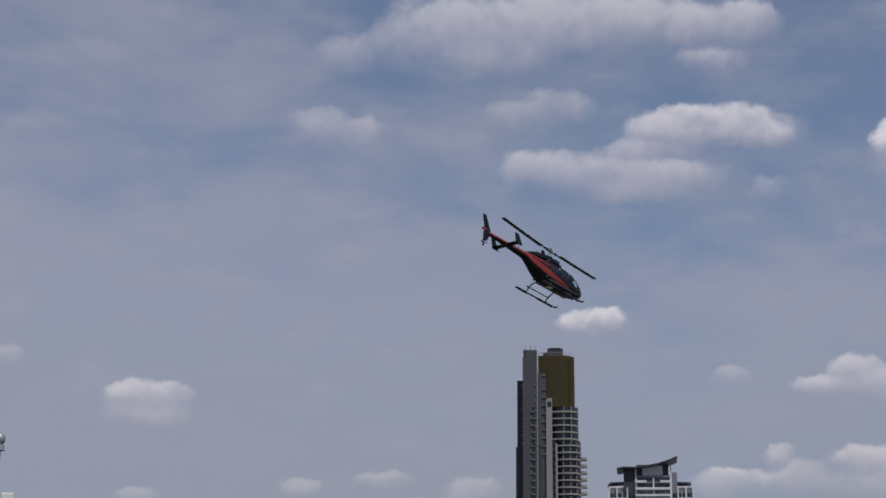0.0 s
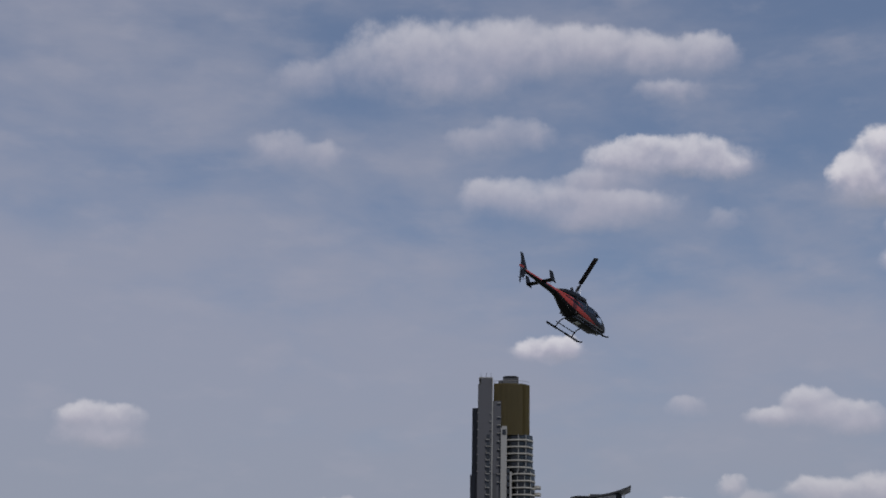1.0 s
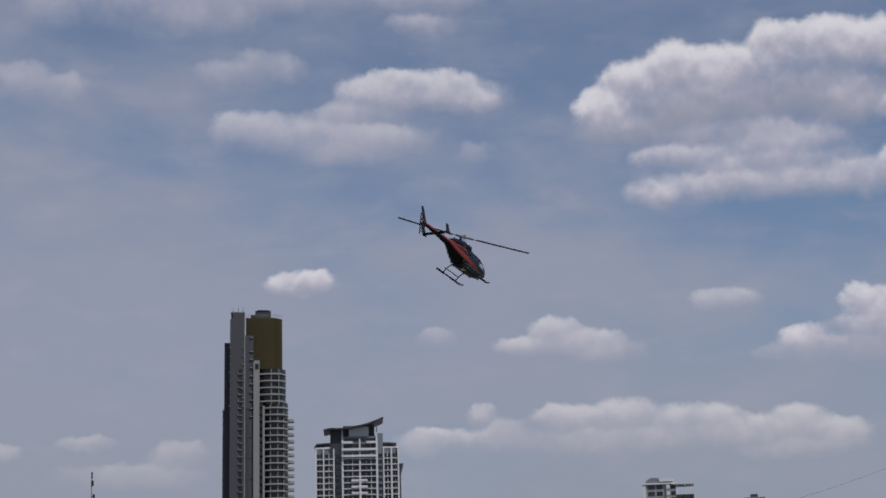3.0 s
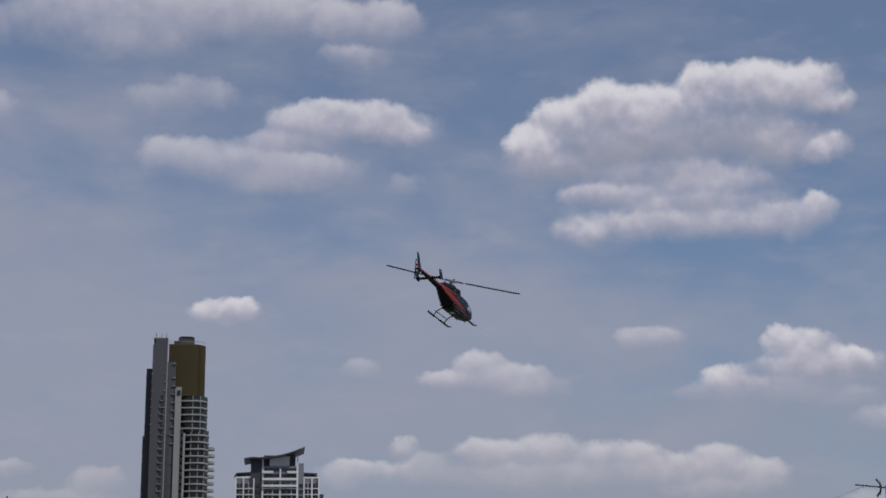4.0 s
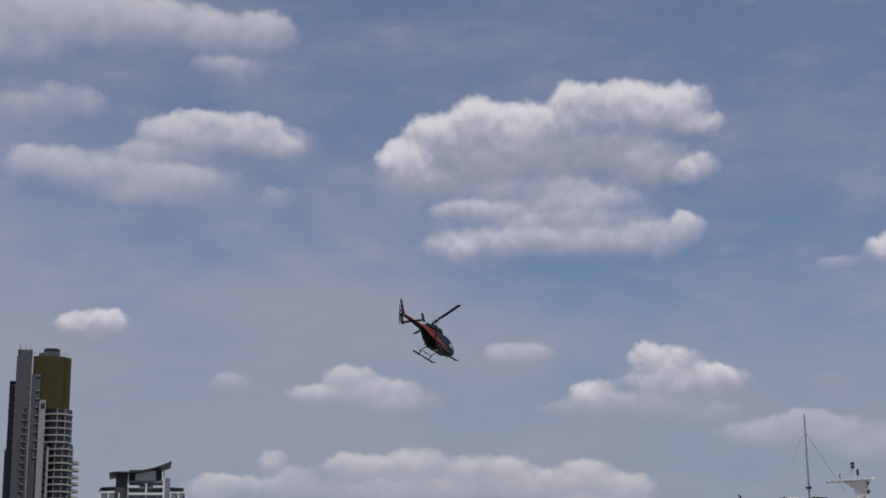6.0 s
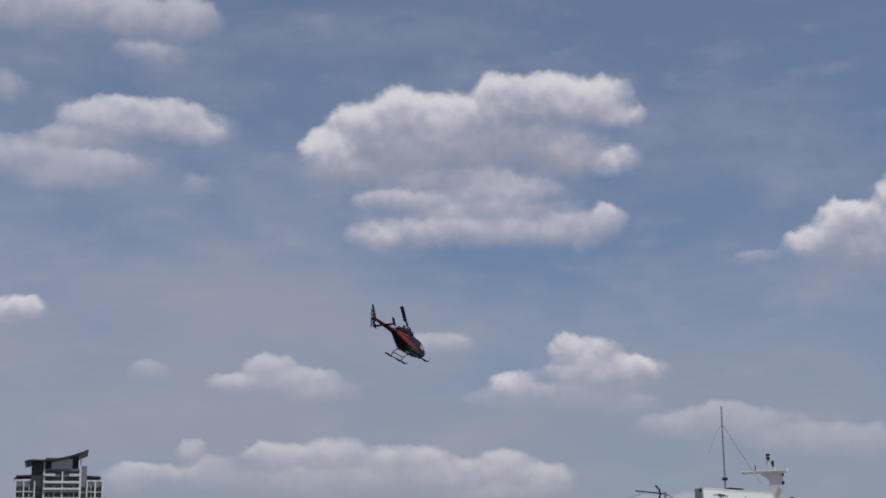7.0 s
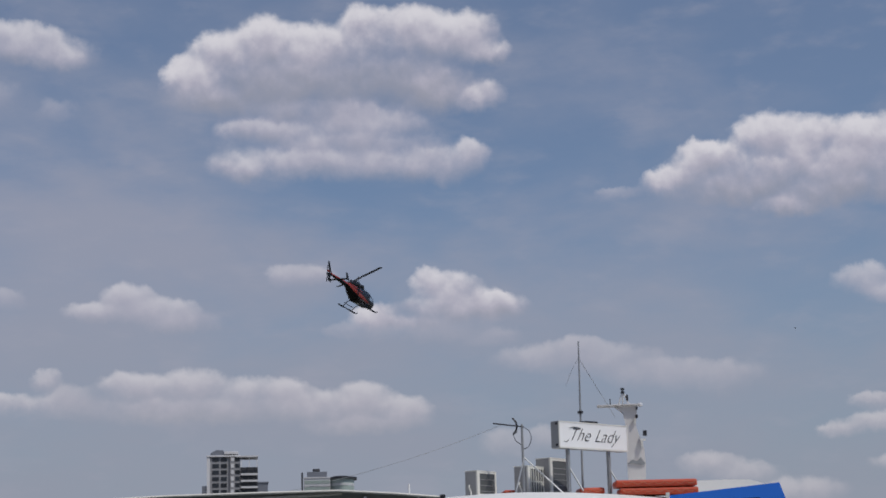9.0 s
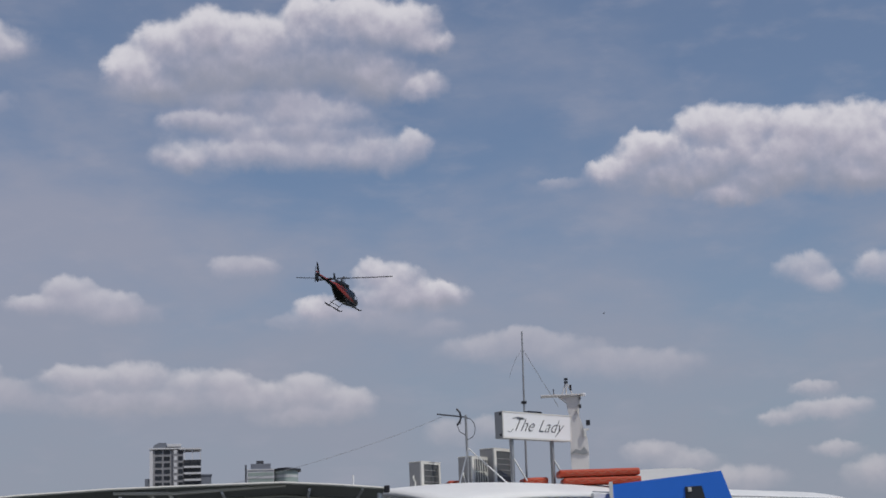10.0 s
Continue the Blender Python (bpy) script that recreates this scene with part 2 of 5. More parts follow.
# ---- materials ----
def surface(name, color, rough=0.6, metal=0.0, grain=8.0, vary=0.12, stain=0.8, bump=0.0, spec=0.5, island=0.0):
    """Paint, concrete, metal: base colour with grain and larger stains, at real size."""
    m = bpy.data.materials.new(name)
    m.use_nodes = True
    g = Graph(m.node_tree)
    b = m.node_tree.nodes["Principled BSDF"]
    co = g.put("ShaderNodeTexCoord").outputs["Object"]
    fine, broad = g.noise(co, grain, 6.0, 0.6), g.noise(co, grain * 0.11, 4.0, 0.55)
    tone = g.math("ADD", g.math("MULTIPLY", g.math("SUBTRACT", fine, 0.5), vary), g.math("MULTIPLY", g.math("SUBTRACT", broad, 0.5), vary * 2 * stain))
    if island:
        rnd = g.put("ShaderNodeObjectInfo").outputs["Random"]
        tone = g.math("ADD", tone, g.math("MULTIPLY", g.math("SUBTRACT", rnd, 0.5), island))
    tone = g.math("ADD", tone, 1.0)
    cc = g.vec("MULTIPLY", g.put("ShaderNodeCombineXYZ", tone, tone, tone).outputs[0], color)
    m.node_tree.links.new(cc, b.inputs["Base Color"])
    r = g.math("MULTIPLY_ADD", g.math("SUBTRACT", broad, 0.5), 0.3, rough, clamp=True)
    m.node_tree.links.new(r, b.inputs["Roughness"])
    b.inputs["Metallic"].default_value = metal
    b.inputs["Specular IOR Level"].default_value = spec
    if bump:
        n = g.put("ShaderNodeBump")
        n.inputs["Strength"].default_value, n.inputs["Distance"].default_value = 0.6, bump
        m.node_tree.links.new(fine, n.inputs["Height"])
        m.node_tree.links.new(n.outputs[0], b.inputs["Normal"])
    return m


def thin_glass(name, tint, gloss):
    m = bpy.data.materials.new(name)
    m.use_nodes = True
    t = m.node_tree
    t.nodes.clear()
    g = Graph(t)
    clear = g.put("ShaderNodeBsdfTransparent", (*tint, 1))
    shine = g.put("ShaderNodeBsdfGlossy", (0.9, 0.92, 0.95, 1))
    shine.inputs["Roughness"].default_value = 0.04
    mix = g.put("ShaderNodeMixShader", gloss, clear.outputs[0], shine.outputs[0])
    t.links.new(mix.outputs[0], t.nodes.new("ShaderNodeOutputMaterial").inputs[0])
    return m


M_BLACK = surface("black_paint", (0.009, 0.008, 0.010), 0.34, grain=5, vary=0.2, spec=0.28)
M_RED = surface("red_orange_paint", (0.25, 0.026, 0.018), 0.35, grain=5, vary=0.1)
M_DARKMETAL = surface("dark_metal", (0.03, 0.03, 0.035), 0.45, 0.4, 20, 0.2)
M_STEEL = surface("bare_steel", (0.45, 0.45, 0.46), 0.35, 0.9, 20, 0.15)
M_HUB = surface("grey_hub_metal", (0.14, 0.14, 0.145), 0.6, 0.3, 20, 0.2)
M_SEAT = surface("grey_cloth", (0.06, 0.06, 0.065), 0.9, grain=40)
M_CANOPY = thin_glass("clear_canopy_glass", (0.85, 0.88, 0.90), 0.07)
M_TINT = thin_glass("tinted_glass", (0.12, 0.13, 0.14), 0.16)
M_LENS = surface("lamp_lens", (0.75, 0.76, 0.78), 0.15, grain=30)

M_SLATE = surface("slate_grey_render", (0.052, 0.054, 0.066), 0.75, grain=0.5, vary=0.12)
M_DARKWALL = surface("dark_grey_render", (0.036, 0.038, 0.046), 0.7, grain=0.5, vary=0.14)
M_PALE = surface("pale_grey_concrete", (0.22, 0.22, 0.22), 0.8, grain=0.6, vary=0.16)
M_PALE2 = surface("pale_concrete_bands", (0.29, 0.28, 0.26), 0.8, grain=0.8, vary=0.12, island=0.12)
M_GOLD = surface("bronze_gold_cladding", (0.062, 0.046, 0.012), 0.5, 0.25, 0.4, 0.14)
M_WINDOW = surface("dark_window_glass", (0.02, 0.024, 0.03), 0.12, 0.0, 0.7, 0.5, island=0.9)
M_WHITEB = surface("white_render", (0.60, 0.60, 0.62), 0.75, grain=0.6, vary=0.1, island=0.08)
M_LIGHTGREY = surface("light_grey_render", (0.27, 0.27, 0.285), 0.8, grain=0.6, vary=0.14)
M_BLUEGREY = surface("blue_grey_render", (0.16, 0.175, 0.21), 0.75, grain=0.6, vary=0.12)
M_ROOFDARK = surface("dark_roof_metal", (0.045, 0.047, 0.055), 0.5, 0.3, 0.7, 0.1)
M_GREENGLASS = surface("green_grey_glass", (0.30, 0.36, 0.34), 0.3, 0.0, 0.8, 0.25)

M_BOATWHITE = surface("white_boat_paint", (0.74, 0.74, 0.73), 0.45, grain=6, vary=0.1, bump=0.002)
M_MAST = surface("pale_grey_mast_paint", (0.60, 0.58, 0.57), 0.55, grain=6, vary=0.12)
M_BOATGREY = surface("grey_boat_paint", (0.25, 0.26, 0.27), 0.5, grain=6, vary=0.14)
M_BLUE = surface("bright_blue_paint", (0.025, 0.19, 0.80), 0.4, grain=4, vary=0.1)
M_ORANGE = surface("orange_float_plastic", (0.46, 0.055, 0.018), 0.5, grain=12, vary=0.18, bump=0.003)
M_ACWHITE = surface("cream_white_casing", (0.66, 0.65, 0.61), 0.5, grain=10, vary=0.14)
# side shade of the cream casings put into this grey; coil bars share it
M_ACGREY = surface("grey_casing_side", (0.30, 0.30, 0.30), 0.55, grain=10, vary=0.16)
M_GRILLE = surface("condenser_fins", (0.10, 0.105, 0.11), 0.6, 0.3, 60, 0.3)
M_SIGNFACE = surface("white_sign_acrylic", (0.80, 0.80, 0.80), 0.35, grain=8, vary=0.05)
M_LETTER = surface("grey_black_lettering", (0.035, 0.035, 0.04), 0.5, grain=30)
M_POLE = surface("galvanised_pole", (0.32, 0.33, 0.34), 0.5, 0.5, 25, 0.2)
M_ROPE = surface("pale_rope", (0.42, 0.16, 0.10), 0.9, grain=80)
M_TARP = surface("dark_tarpaulin", (0.24, 0.25, 0.26), 0.7, grain=6, vary=0.25, bump=0.004)
M_ALU = surface("aluminium_tube", (0.55, 0.56, 0.57), 0.35, 0.7, 25, 0.12)
M_HULL = surface("dark_hull_paint", (0.08, 0.09, 0.10), 0.5, grain=5, vary=0.2)
M_LAND = surface("river_bank_concrete", (0.20, 0.20, 0.19), 0.9, grain=0.3, vary=0.3)


def water_material():
    m = bpy.data.materials.new("river_water")
    m.use_nodes = True
    g = Graph(m.node_tree)
    b = m.node_tree.nodes["Principled BSDF"]
    b.inputs["Base Color"].default_value = (0.06, 0.065, 0.045, 1)
    b.inputs["Roughness"].default_value = 0.08
    co = g.put("ShaderNodeTexCoord").outputs["Object"]
    n = g.put("ShaderNodeBump")
    n.inputs["Strength"].default_value, n.inputs["Distance"].default_value = 0.5, 0.15
    m.node_tree.links.new(g.noise(co, 0.8, 5.0, 0.6), n.inputs["Height"])
    m.node_tree.links.new(n.outputs[0], b.inputs["Normal"])
    return m


# ---- mesh helpers ----
def part(name, bm, material, parent=None, label="", smooth=False):
    """Links a bmesh as one mesh object, under a thing or a part."""
    me = bpy.data.meshes.new(name)
    bmesh.ops.recalc_face_normals(bm, faces=bm.faces[:])
    if smooth:
        for f in bm.faces:
            f.smooth = True
    bm.to_mesh(me)
    bm.free()
    me.materials.append(material)
    ob = new(name, me)
    ob.parent = parent
    return tagged(ob, label)


def again(ob, x=0.0, y=0.0, z=0.0, parent=None):
    """Another object on the same mesh, moved."""
    o = new(ob.name.split(".")[0], ob.data)
    o.parent = parent if parent else ob.parent
    o.location = (x, y, z)
    return o


def thing(name, m, label, category, group="", kind=""):
    ob = new(name)
    ob.matrix_basis = m
    return tagged(ob, label, category, group, kind)


def box(bm, x0, x1, y0, y1, z0, z1, bevel=0.0, taper=0.0):
    v = bmesh.ops.create_cube(bm, size=1)["verts"]
    for p in v:
        k = 1 - taper if p.co.z > 0 else 1
        p.co = Vector(((x0 + x1) / 2 + p.co.x * (x1 - x0) * k, (y0 + y1) / 2 + p.co.y * (y1 - y0) * k, (z0 + z1) / 2 + p.co.z * (z1 - z0)))
    if bevel:
        es = list({e for p in v for e in p.link_edges})
        bmesh.ops.bevel(bm, geom=es, offset=bevel, segments=2, affect="EDGES", profile=0.5)
    return bm


def boxes(*dims, bevel=0.0):
    bm = bmesh.new()
    for d in dims:
        box(bm, *d, bevel=bevel)
    return bm


def tube(points, radius, sides=8, bm=None, cap=True):
    """A round bar along points; radius one number or one a point."""
    bm = bm or bmesh.new()
    pts = [Vector(p) for p in points]
    rad = radius if isinstance(radius, (list, tuple)) else [radius] * len(pts)
    rings, side = [], None
    for i, p in enumerate(pts):
        d = (pts[min(i + 1, len(pts) - 1)] - pts[max(i - 1, 0)]).normalized()
        side = d.orthogonal().normalized() if side is None else (side - d * side.dot(d)).normalized()
        up = d.cross(side)
        rings.append([bm.verts.new(p + rad[i] * (side * math.cos(2 * math.pi * k / sides) + up * math.sin(2 * math.pi * k / sides))) for k in range(sides)])
    for a, b in zip(rings, rings[1:]):
        for k in range(sides):
            bm.faces.new((a[k], a[(k + 1) % sides], b[(k + 1) % sides], b[k]))
    if cap:
        bm.faces.new(rings[0][::-1])
        bm.faces.new(rings[-1])
    return bm


def prism(outline, lo, hi, axis="y", bm=None):
    """A flat outline pushed from lo to hi along an axis."""
    bm = bm or bmesh.new()
    put = {"y": lambda a, b, c: (a, c, b), "x": lambda a, b, c: (c, a, b), "z": lambda a, b, c: (a, b, c)}[axis]
    a = [bm.verts.new(put(p, q, lo)) for p, q in outline]
    b = [bm.verts.new(put(p, q, hi)) for p, q in outline]
    n = len(outline)
    for k in range(n):
        bm.faces.new((a[k], a[(k + 1) % n], b[(k + 1) % n], b[k]))
    bm.faces.new(a[::-1])
    bm.faces.new(b)
    return bm


def bearing(az, dist, z=0.0, turn=0.0):
    """A pose on the plan at an azimuth (degrees, clockwise) and distance, its -y side to the eye."""
    a = radians(az)
    return pose(math.sin(a) * dist, math.cos(a) * dist, z, 0, 0, -az + turn)


# ---- river and bank ----
bm = bmesh.new()
bmesh.ops.create_grid(bm, x_segments=6, y_segments=6, size=4600)
tagged(part("water", bm, water_material()), "broad olive-grey river water with small ripples", "water", kind="structure")
tagged(part("ground", boxes((-4000, 4000, 330, 4400, -2.0, 1.6)), M_LAND), "flat grey concrete river bank under the towers", "ground", kind="structure")


# ---- the helicopter; x right, y ahead, z up from the ground under its mast ----
SECTIONS = [(3.40, 0.05, 1.02, 1.14), (3.30, 0.24, 0.88, 1.26), (3.05, 0.42, 0.76, 1.42), (2.7, 0.55, 0.66, 1.60), (2.3, 0.63, 0.60, 1.84), (1.9, 0.67, 0.56, 2.02), (1.5, 0.69, 0.54, 2.10), (1.1, 0.70, 0.53, 2.13), (0.7, 0.70, 0.53, 2.14), (0.3, 0.70, 0.53, 2.14),
            (-0.1, 0.69, 0.54, 2.13), (-0.5, 0.67, 0.58, 2.12), (-0.9, 0.63, 0.67, 2.10), (-1.3, 0.56, 0.82, 2.08), (-1.7, 0.47, 1.02, 2.05), (-2.1, 0.37, 1.26, 2.03), (-2.5, 0.28, 1.46, 2.01), (-2.8, 0.24, 1.53, 2.00)]


def hull_at(y):
    rows = SECTIONS
    if y >= rows[0][0]:
        return rows[0][1:]
    for a, b in zip(rows, rows[1:]):
        if b[0] <= y <= a[0]:
            k = (a[0] - y) / (a[0] - b[0])
            return tuple(p + (q - p) * k for p, q in zip(a[1:], b[1:]))
    k = (-2.8 - y) / 3.6
    return (0.24 + (0.10 - 0.24) * k, 1.53 + (1.78 - 1.53) * k, 2.00 + (2.0 - 2.00) * k)


def side_x(y, z, n=2.6):
    w, lo, hi = hull_at(y)
    q = min(1.0, abs((z - (lo + hi) / 2) / ((hi - lo) / 2)))
    return w * (1 - q ** n) ** (1 / n)


def ring(y, count=36, n=2.6):
    w, lo, hi = hull_at(y)
    out = []
    for k in range(count):
        a = 2 * math.pi * (k + 0.5) / count
        c, s = math.cos(a), math.sin(a)
        out.append((math.copysign(abs(c) ** (2 / n), c) * w, y, (lo + hi) / 2 + math.copysign(abs(s) ** (2 / n), s) * (hi - lo) / 2))
    return out


def loft(ys, keep, n=2.6, count=36, cap=False):
    bm = bmesh.new()
    rows = [[bm.verts.new(p) for p in ring(y, count, n)] for y in ys]
    for a, b in zip(rows, rows[1:]):
        for k in range(count):
            f = [a[k], a[(k + 1) % count], b[(k + 1) % count], b[k]]
            c = sum((v.co for v in f), Vector()) / 4
            if keep(c):
                bm.faces.new(f)
    if cap:
        bm.faces.new(rows[0])
        bm.faces.new(rows[-1][::-1])
    loose = [v for v in bm.verts if not v.link_faces]
    bmesh.ops.delete(bm, geom=loose, context="VERTS")
    return bm


def pane_of(c):
    """Which window a place on the hull lies in."""
    if 1.16 < c.z < min(1.86, hull_at(c.y)[2] - 0.12) and abs(c.x) > 0.44 and 1.48 < c.y < 2.30:
        return "front_r" if c.x > 0 else "front_l"
    if 1.36 < c.z < 1.93 and abs(c.x) > 0.3:
        for name, y0, y1 in (("door", 0.42, 1.22), ("rear", -0.62, 0.30)):
            if y0 < c.y < y1:
                return name + ("_r" if c.x > 0 else "_l")
    if 2.38 < c.y < 2.95 and c.z > 1.20 + max(0, 0.3 * (2.4 - c.y)) and 0.03 < abs(c.x) < 0.5:
        return "screen_r" if c.x > 0 else "screen_l"
    return ""


def wing(root, tip, thick, axis):
    """A slim tapered blade between two chords, each (along, y_lead, y_trail); axis: the one it stretches along."""
    bm = bmesh.new()
    rows = []
    for (s, lead, trail), t in ((root, thick), (tip, thick * 0.6)):
        prof = []
        for f, h in ((0, 0), (0.12, 0.42), (0.35, 0.5), (0.7, 0.3), (1, 0.03), (0.7, -0.3), (0.35, -0.5), (0.12, -0.42)):
            y = lead + (trail - lead) * f
            prof.append((h * t, y, s) if axis == "z" else (s, y, h * t))
        rows.append([bm.verts.new(p) for p in prof])
    n = len(rows[0])
    for k in range(n):
        bm.faces.new((rows[0][k], rows[0][(k + 1) % n], rows[1][(k + 1) % n], rows[1][k]))
    bm.faces.new(rows[0])
    bm.faces.new(rows[1])
    return bm


def helicopter():
    h = thing("helicopter", pose(0, 0, 0), "black helicopter with red-orange side stripe, flying over the river", "helicopter")
    ys = [3.40, 3.34, 3.2, 3.0, 2.8] + [2.6 - 0.08 * i for i in range(68)]
    fus = part("fuselage", loft(ys, lambda c: not pane_of(c)), M_BLACK, h, "glossy black fuselage shell", smooth=True)
    mod = fus.modifiers.new("skin", "SOLIDIFY")
    mod.thickness, mod.offset = 0.025, -1
    for name in ("front_r", "front_l", "door_r", "door_l", "rear_r", "rear_l", "screen_r", "screen_l"):
        label = "curved windscreen pane" if name[0] == "s" else "cabin side window"
        part("windscreen" if name[0] == "s" else "window", loft(ys, lambda c: pane_of(c) == name), M_CANOPY if name[0] in "fs" else M_TINT, fus, label, smooth=True)
    # cabin inside: floor, bulkhead, seats
    part("cabin_floor", boxes((-0.6, 0.6, -0.6, 2.5, 0.72, 0.80)), M_SEAT, h)
    part("bulkhead", boxes((-0.6, 0.6, -0.85, -0.80, 0.8, 2.05)), M_SEAT, h)
    for x in (-0.32, 0.32):
        part("seat", boxes((x - 0.22, x + 0.22, 0.55, 1.05, 0.8, 1.08), (x - 0.22, x + 0.22, 0.46, 0.60, 1.0, 1.62), bevel=0.03), M_SEAT, h)
    part("instrument_panel", boxes((-0.3, 0.3, 2.35, 2.55, 0.8, 1.22), bevel=0.04), M_SEAT, h)
    # tail boom
    bm = bmesh.new()
    tube([(0, -2.7 - 0.37 * i, 1.765 + 0.012 * i) for i in range(11)], [0.245 - 0.0135 * i for i in range(11)], 16, bm)
    part("tail_boom", bm, M_BLACK, h, smooth=True)
    # stripe over each flank, sweeping from the boom down to the nose
    for s in (-1, 1):
        bm, prev = bmesh.new(), None
        for i in range(61):
            y = -6.3 + 8.0 * i / 60
            k = max(0.0, (y + 2.6) / 4.9)
            mid = 0.82 + 1.0 * (1 - k) ** 2.2 if y > -2.6 else 1.84 + min(1.0, (-2.6 - y) / 1.2) * 0.05 + (-2.6 - y) * 0.006
            half = (0.085 + 0.035 * max(0.0, 1 - (-2.6 - y) / 1.2) if y < -2.6 else 0.12 + 0.13 * min(1, k * 3.2) * (1 - k) - 0.03 * k) * (1 if y < 0.6 else max(0.12, (1.72 - y) / 1.12))
            row = []
            for j in range(5):
                z = mid - half + 2 * half * j / 4
                if y < -2.7:
                    i2 = (-2.7 - y) / 0.37
                    r, zc = 0.245 - 0.0135 * i2 + 0.008, 1.765 + 0.012 * i2
                    q = max(-0.96, min(0.96, (z - zc) / r))
                    row.append(bm.verts.new((s * r * math.sqrt(1 - q * q), y, zc + q * r)))
                else:
                    row.append(bm.verts.new((s * (side_x(y, z) + 0.012), y, z)))
            if prev:
                for j in range(4):
                    bm.faces.new((prev[j], prev[j + 1], row[j + 1], row[j]))
            prev = row
        part("stripe", bm, M_RED, h, "red-orange painted side stripe", smooth=True)
        bm, prev = bmesh.new(), None
        for i in range(31):
            y = -2.65 + 2.5 * i / 30
            u = i / 30
            mid = 1.93 - 0.42 * u ** 1.3
            half = 0.055 * math.sin(math.pi * min(1, 0.25 + 0.75 * u)) + 0.004
            row = [bm.verts.new((s * (side_x(y, z) + 0.012), y, z)) for z in (mid - half, mid, mid + half)]
            if prev:
                for j in range(2):
                    bm.faces.new((prev[j], prev[j + 1], row[j + 1], row[j]))
            prev = row
        part("stripe", bm, M_RED, h, "narrow red-orange streak", smooth=True)
    # engine cowling, exhausts, mast
    bm = bmesh.new()
    cow = [(1.15, 0.10, 2.10, 2.16), (0.9, 0.30, 2.05, 2.34), (0.5, 0.38, 2.05, 2.48), (0.0, 0.41, 2.0, 2.54), (-0.5, 0.42, 2.0, 2.55), (-1.1, 0.41, 1.95, 2.50), (-1.7, 0.36, 1.9, 2.38), (-2.2, 0.28, 1.85, 2.22), (-2.7, 0.16, 1.85, 2.04)]
    rows = []
    for y, w, lo, hi in cow:
        rows.append([bm.verts.new((w * math.copysign(abs(math.cos(a)) ** 0.75, math.cos(a)), y, (lo + hi) / 2 + (hi - lo) / 2 * math.copysign(abs(math.sin(a)) ** 0.75, math.sin(a)))) for a in [2 * math.pi * k / 20 for k in range(20)]])
    for a, b in zip(rows, rows[1:]):
        for k in range(20):
            bm.faces.new((a[k], a[(k + 1) % 20], b[(k + 1) % 20], b[k]))
    bm.faces.new(rows[0])
    bm.faces.new(rows[-1])
    cowl = part("engine_cowling", bm, M_BLACK, h, smooth=True)
    for s in (-1, 1):
        part("exhaust", tube([(s * 0.18, -0.85, 2.40), (s * 0.22, -1.0, 2.54), (s * 0.27, -1.15, 2.60)], [0.10, 0.10, 0.11], 12), M_DARKMETAL, cowl)
        part("air_intake", boxes((s * 0.40 - 0.05, s * 0.40 + 0.05, 0.0, 0.5, 2.18, 2.42), bevel=0.03), M_DARKMETAL, cowl)
    part("mast", tube([(0, 0, 2.45), (0, 0, 3.02)], 0.055, 10), M_STEEL, h, "bare steel rotor mast")
    part("swashplate", tube([(0, 0, 2.60), (0, 0, 2.68)], 0.16, 14), M_DARKMETAL, h)
    for s in (-1, 1):
        part("control_rod", tube([(s * 0.15, 0.03, 2.64), (s * 0.18, 0.10, 3.05)], 0.018, 6), M_STEEL, h)
    # main rotor
    hub = bmesh.new()
    box(hub, -0.42, 0.42, -0.09, 0.09, -0.05, 0.07, bevel=0.02)
    tube([(0, 0, -0.1), (0, 0, 0.18)], 0.09, 10, hub)
    rotor = part("main_rotor", hub, M_HUB, h, "grey steel rotor hub")
    for s in (-1, 1):
        bm = bmesh.new()
        rows = []
        for r, c, dz in ((0.38, 0.10, 0.0), (0.9, 0.13, 0.005), (1.05, 0.33, 0.008), (3.0, 0.33, 0.05), (5.0, 0.33, 0.11), (5.52, 0.33, 0.13)):
            prof = [(s * r, s * (0.30 * c - c * f), dz + 0.13 * hh * min(c, 0.33)) for f, hh in ((0, 0), (0.12, 0.42), (0.35, 0.5), (0.7, 0.3), (1, 0.03), (0.7, -0.3), (0.35, -0.5), (0.12, -0.42))]
            rows.append([bm.verts.new(p) for p in prof])
        for a, b in zip(rows, rows[1:]):
            for k in range(8):
                bm.faces.new((a[k], a[(k + 1) % 8], b[(k + 1) % 8], b[k]))
        bm.faces.new(rows[0])
        bm.faces.new(rows[-1])
        part("rotor_blade", bm, M_DARKMETAL, rotor, "dark rotor blade")
        part("blade_grip", boxes((s * 0.55 - 0.2, s * 0.55 + 0.2, -0.07, 0.07, -0.05, 0.05), bevel=0.02), M_DARKMETAL, rotor)
    # tail: fin, tail rotor, stabiliser with end plates
    fin = part("tail_fin", wing((1.88, -5.95, -6.62), (3.0, -6.62, -6.98), 0.12, "z"), M_BLACK, h, "swept black tail fin")
    part("lower_fin", wing((1.90, -6.05, -6.58), (1.28, -6.40, -6.76), 0.12, "z"), M_BLACK, h)
    part("fin_tip_band", boxes((-0.05, 0.05, -6.9, -6.5, 1.98, 2.10)), M_RED, fin)
    part("gearbox", tube([(0.02, -6.3, 1.92), (-0.30, -6.3, 1.92)], 0.09, 10), M_DARKMETAL, h)
    bm = bmesh.new()
    tube([(-0.05, 0, 0), (0.07, 0, 0)], 0.07, 10, bm)
    tail = part("tail_rotor", bm, M_STEEL, h)
    tail.location = (-0.34, -6.3, 1.92)
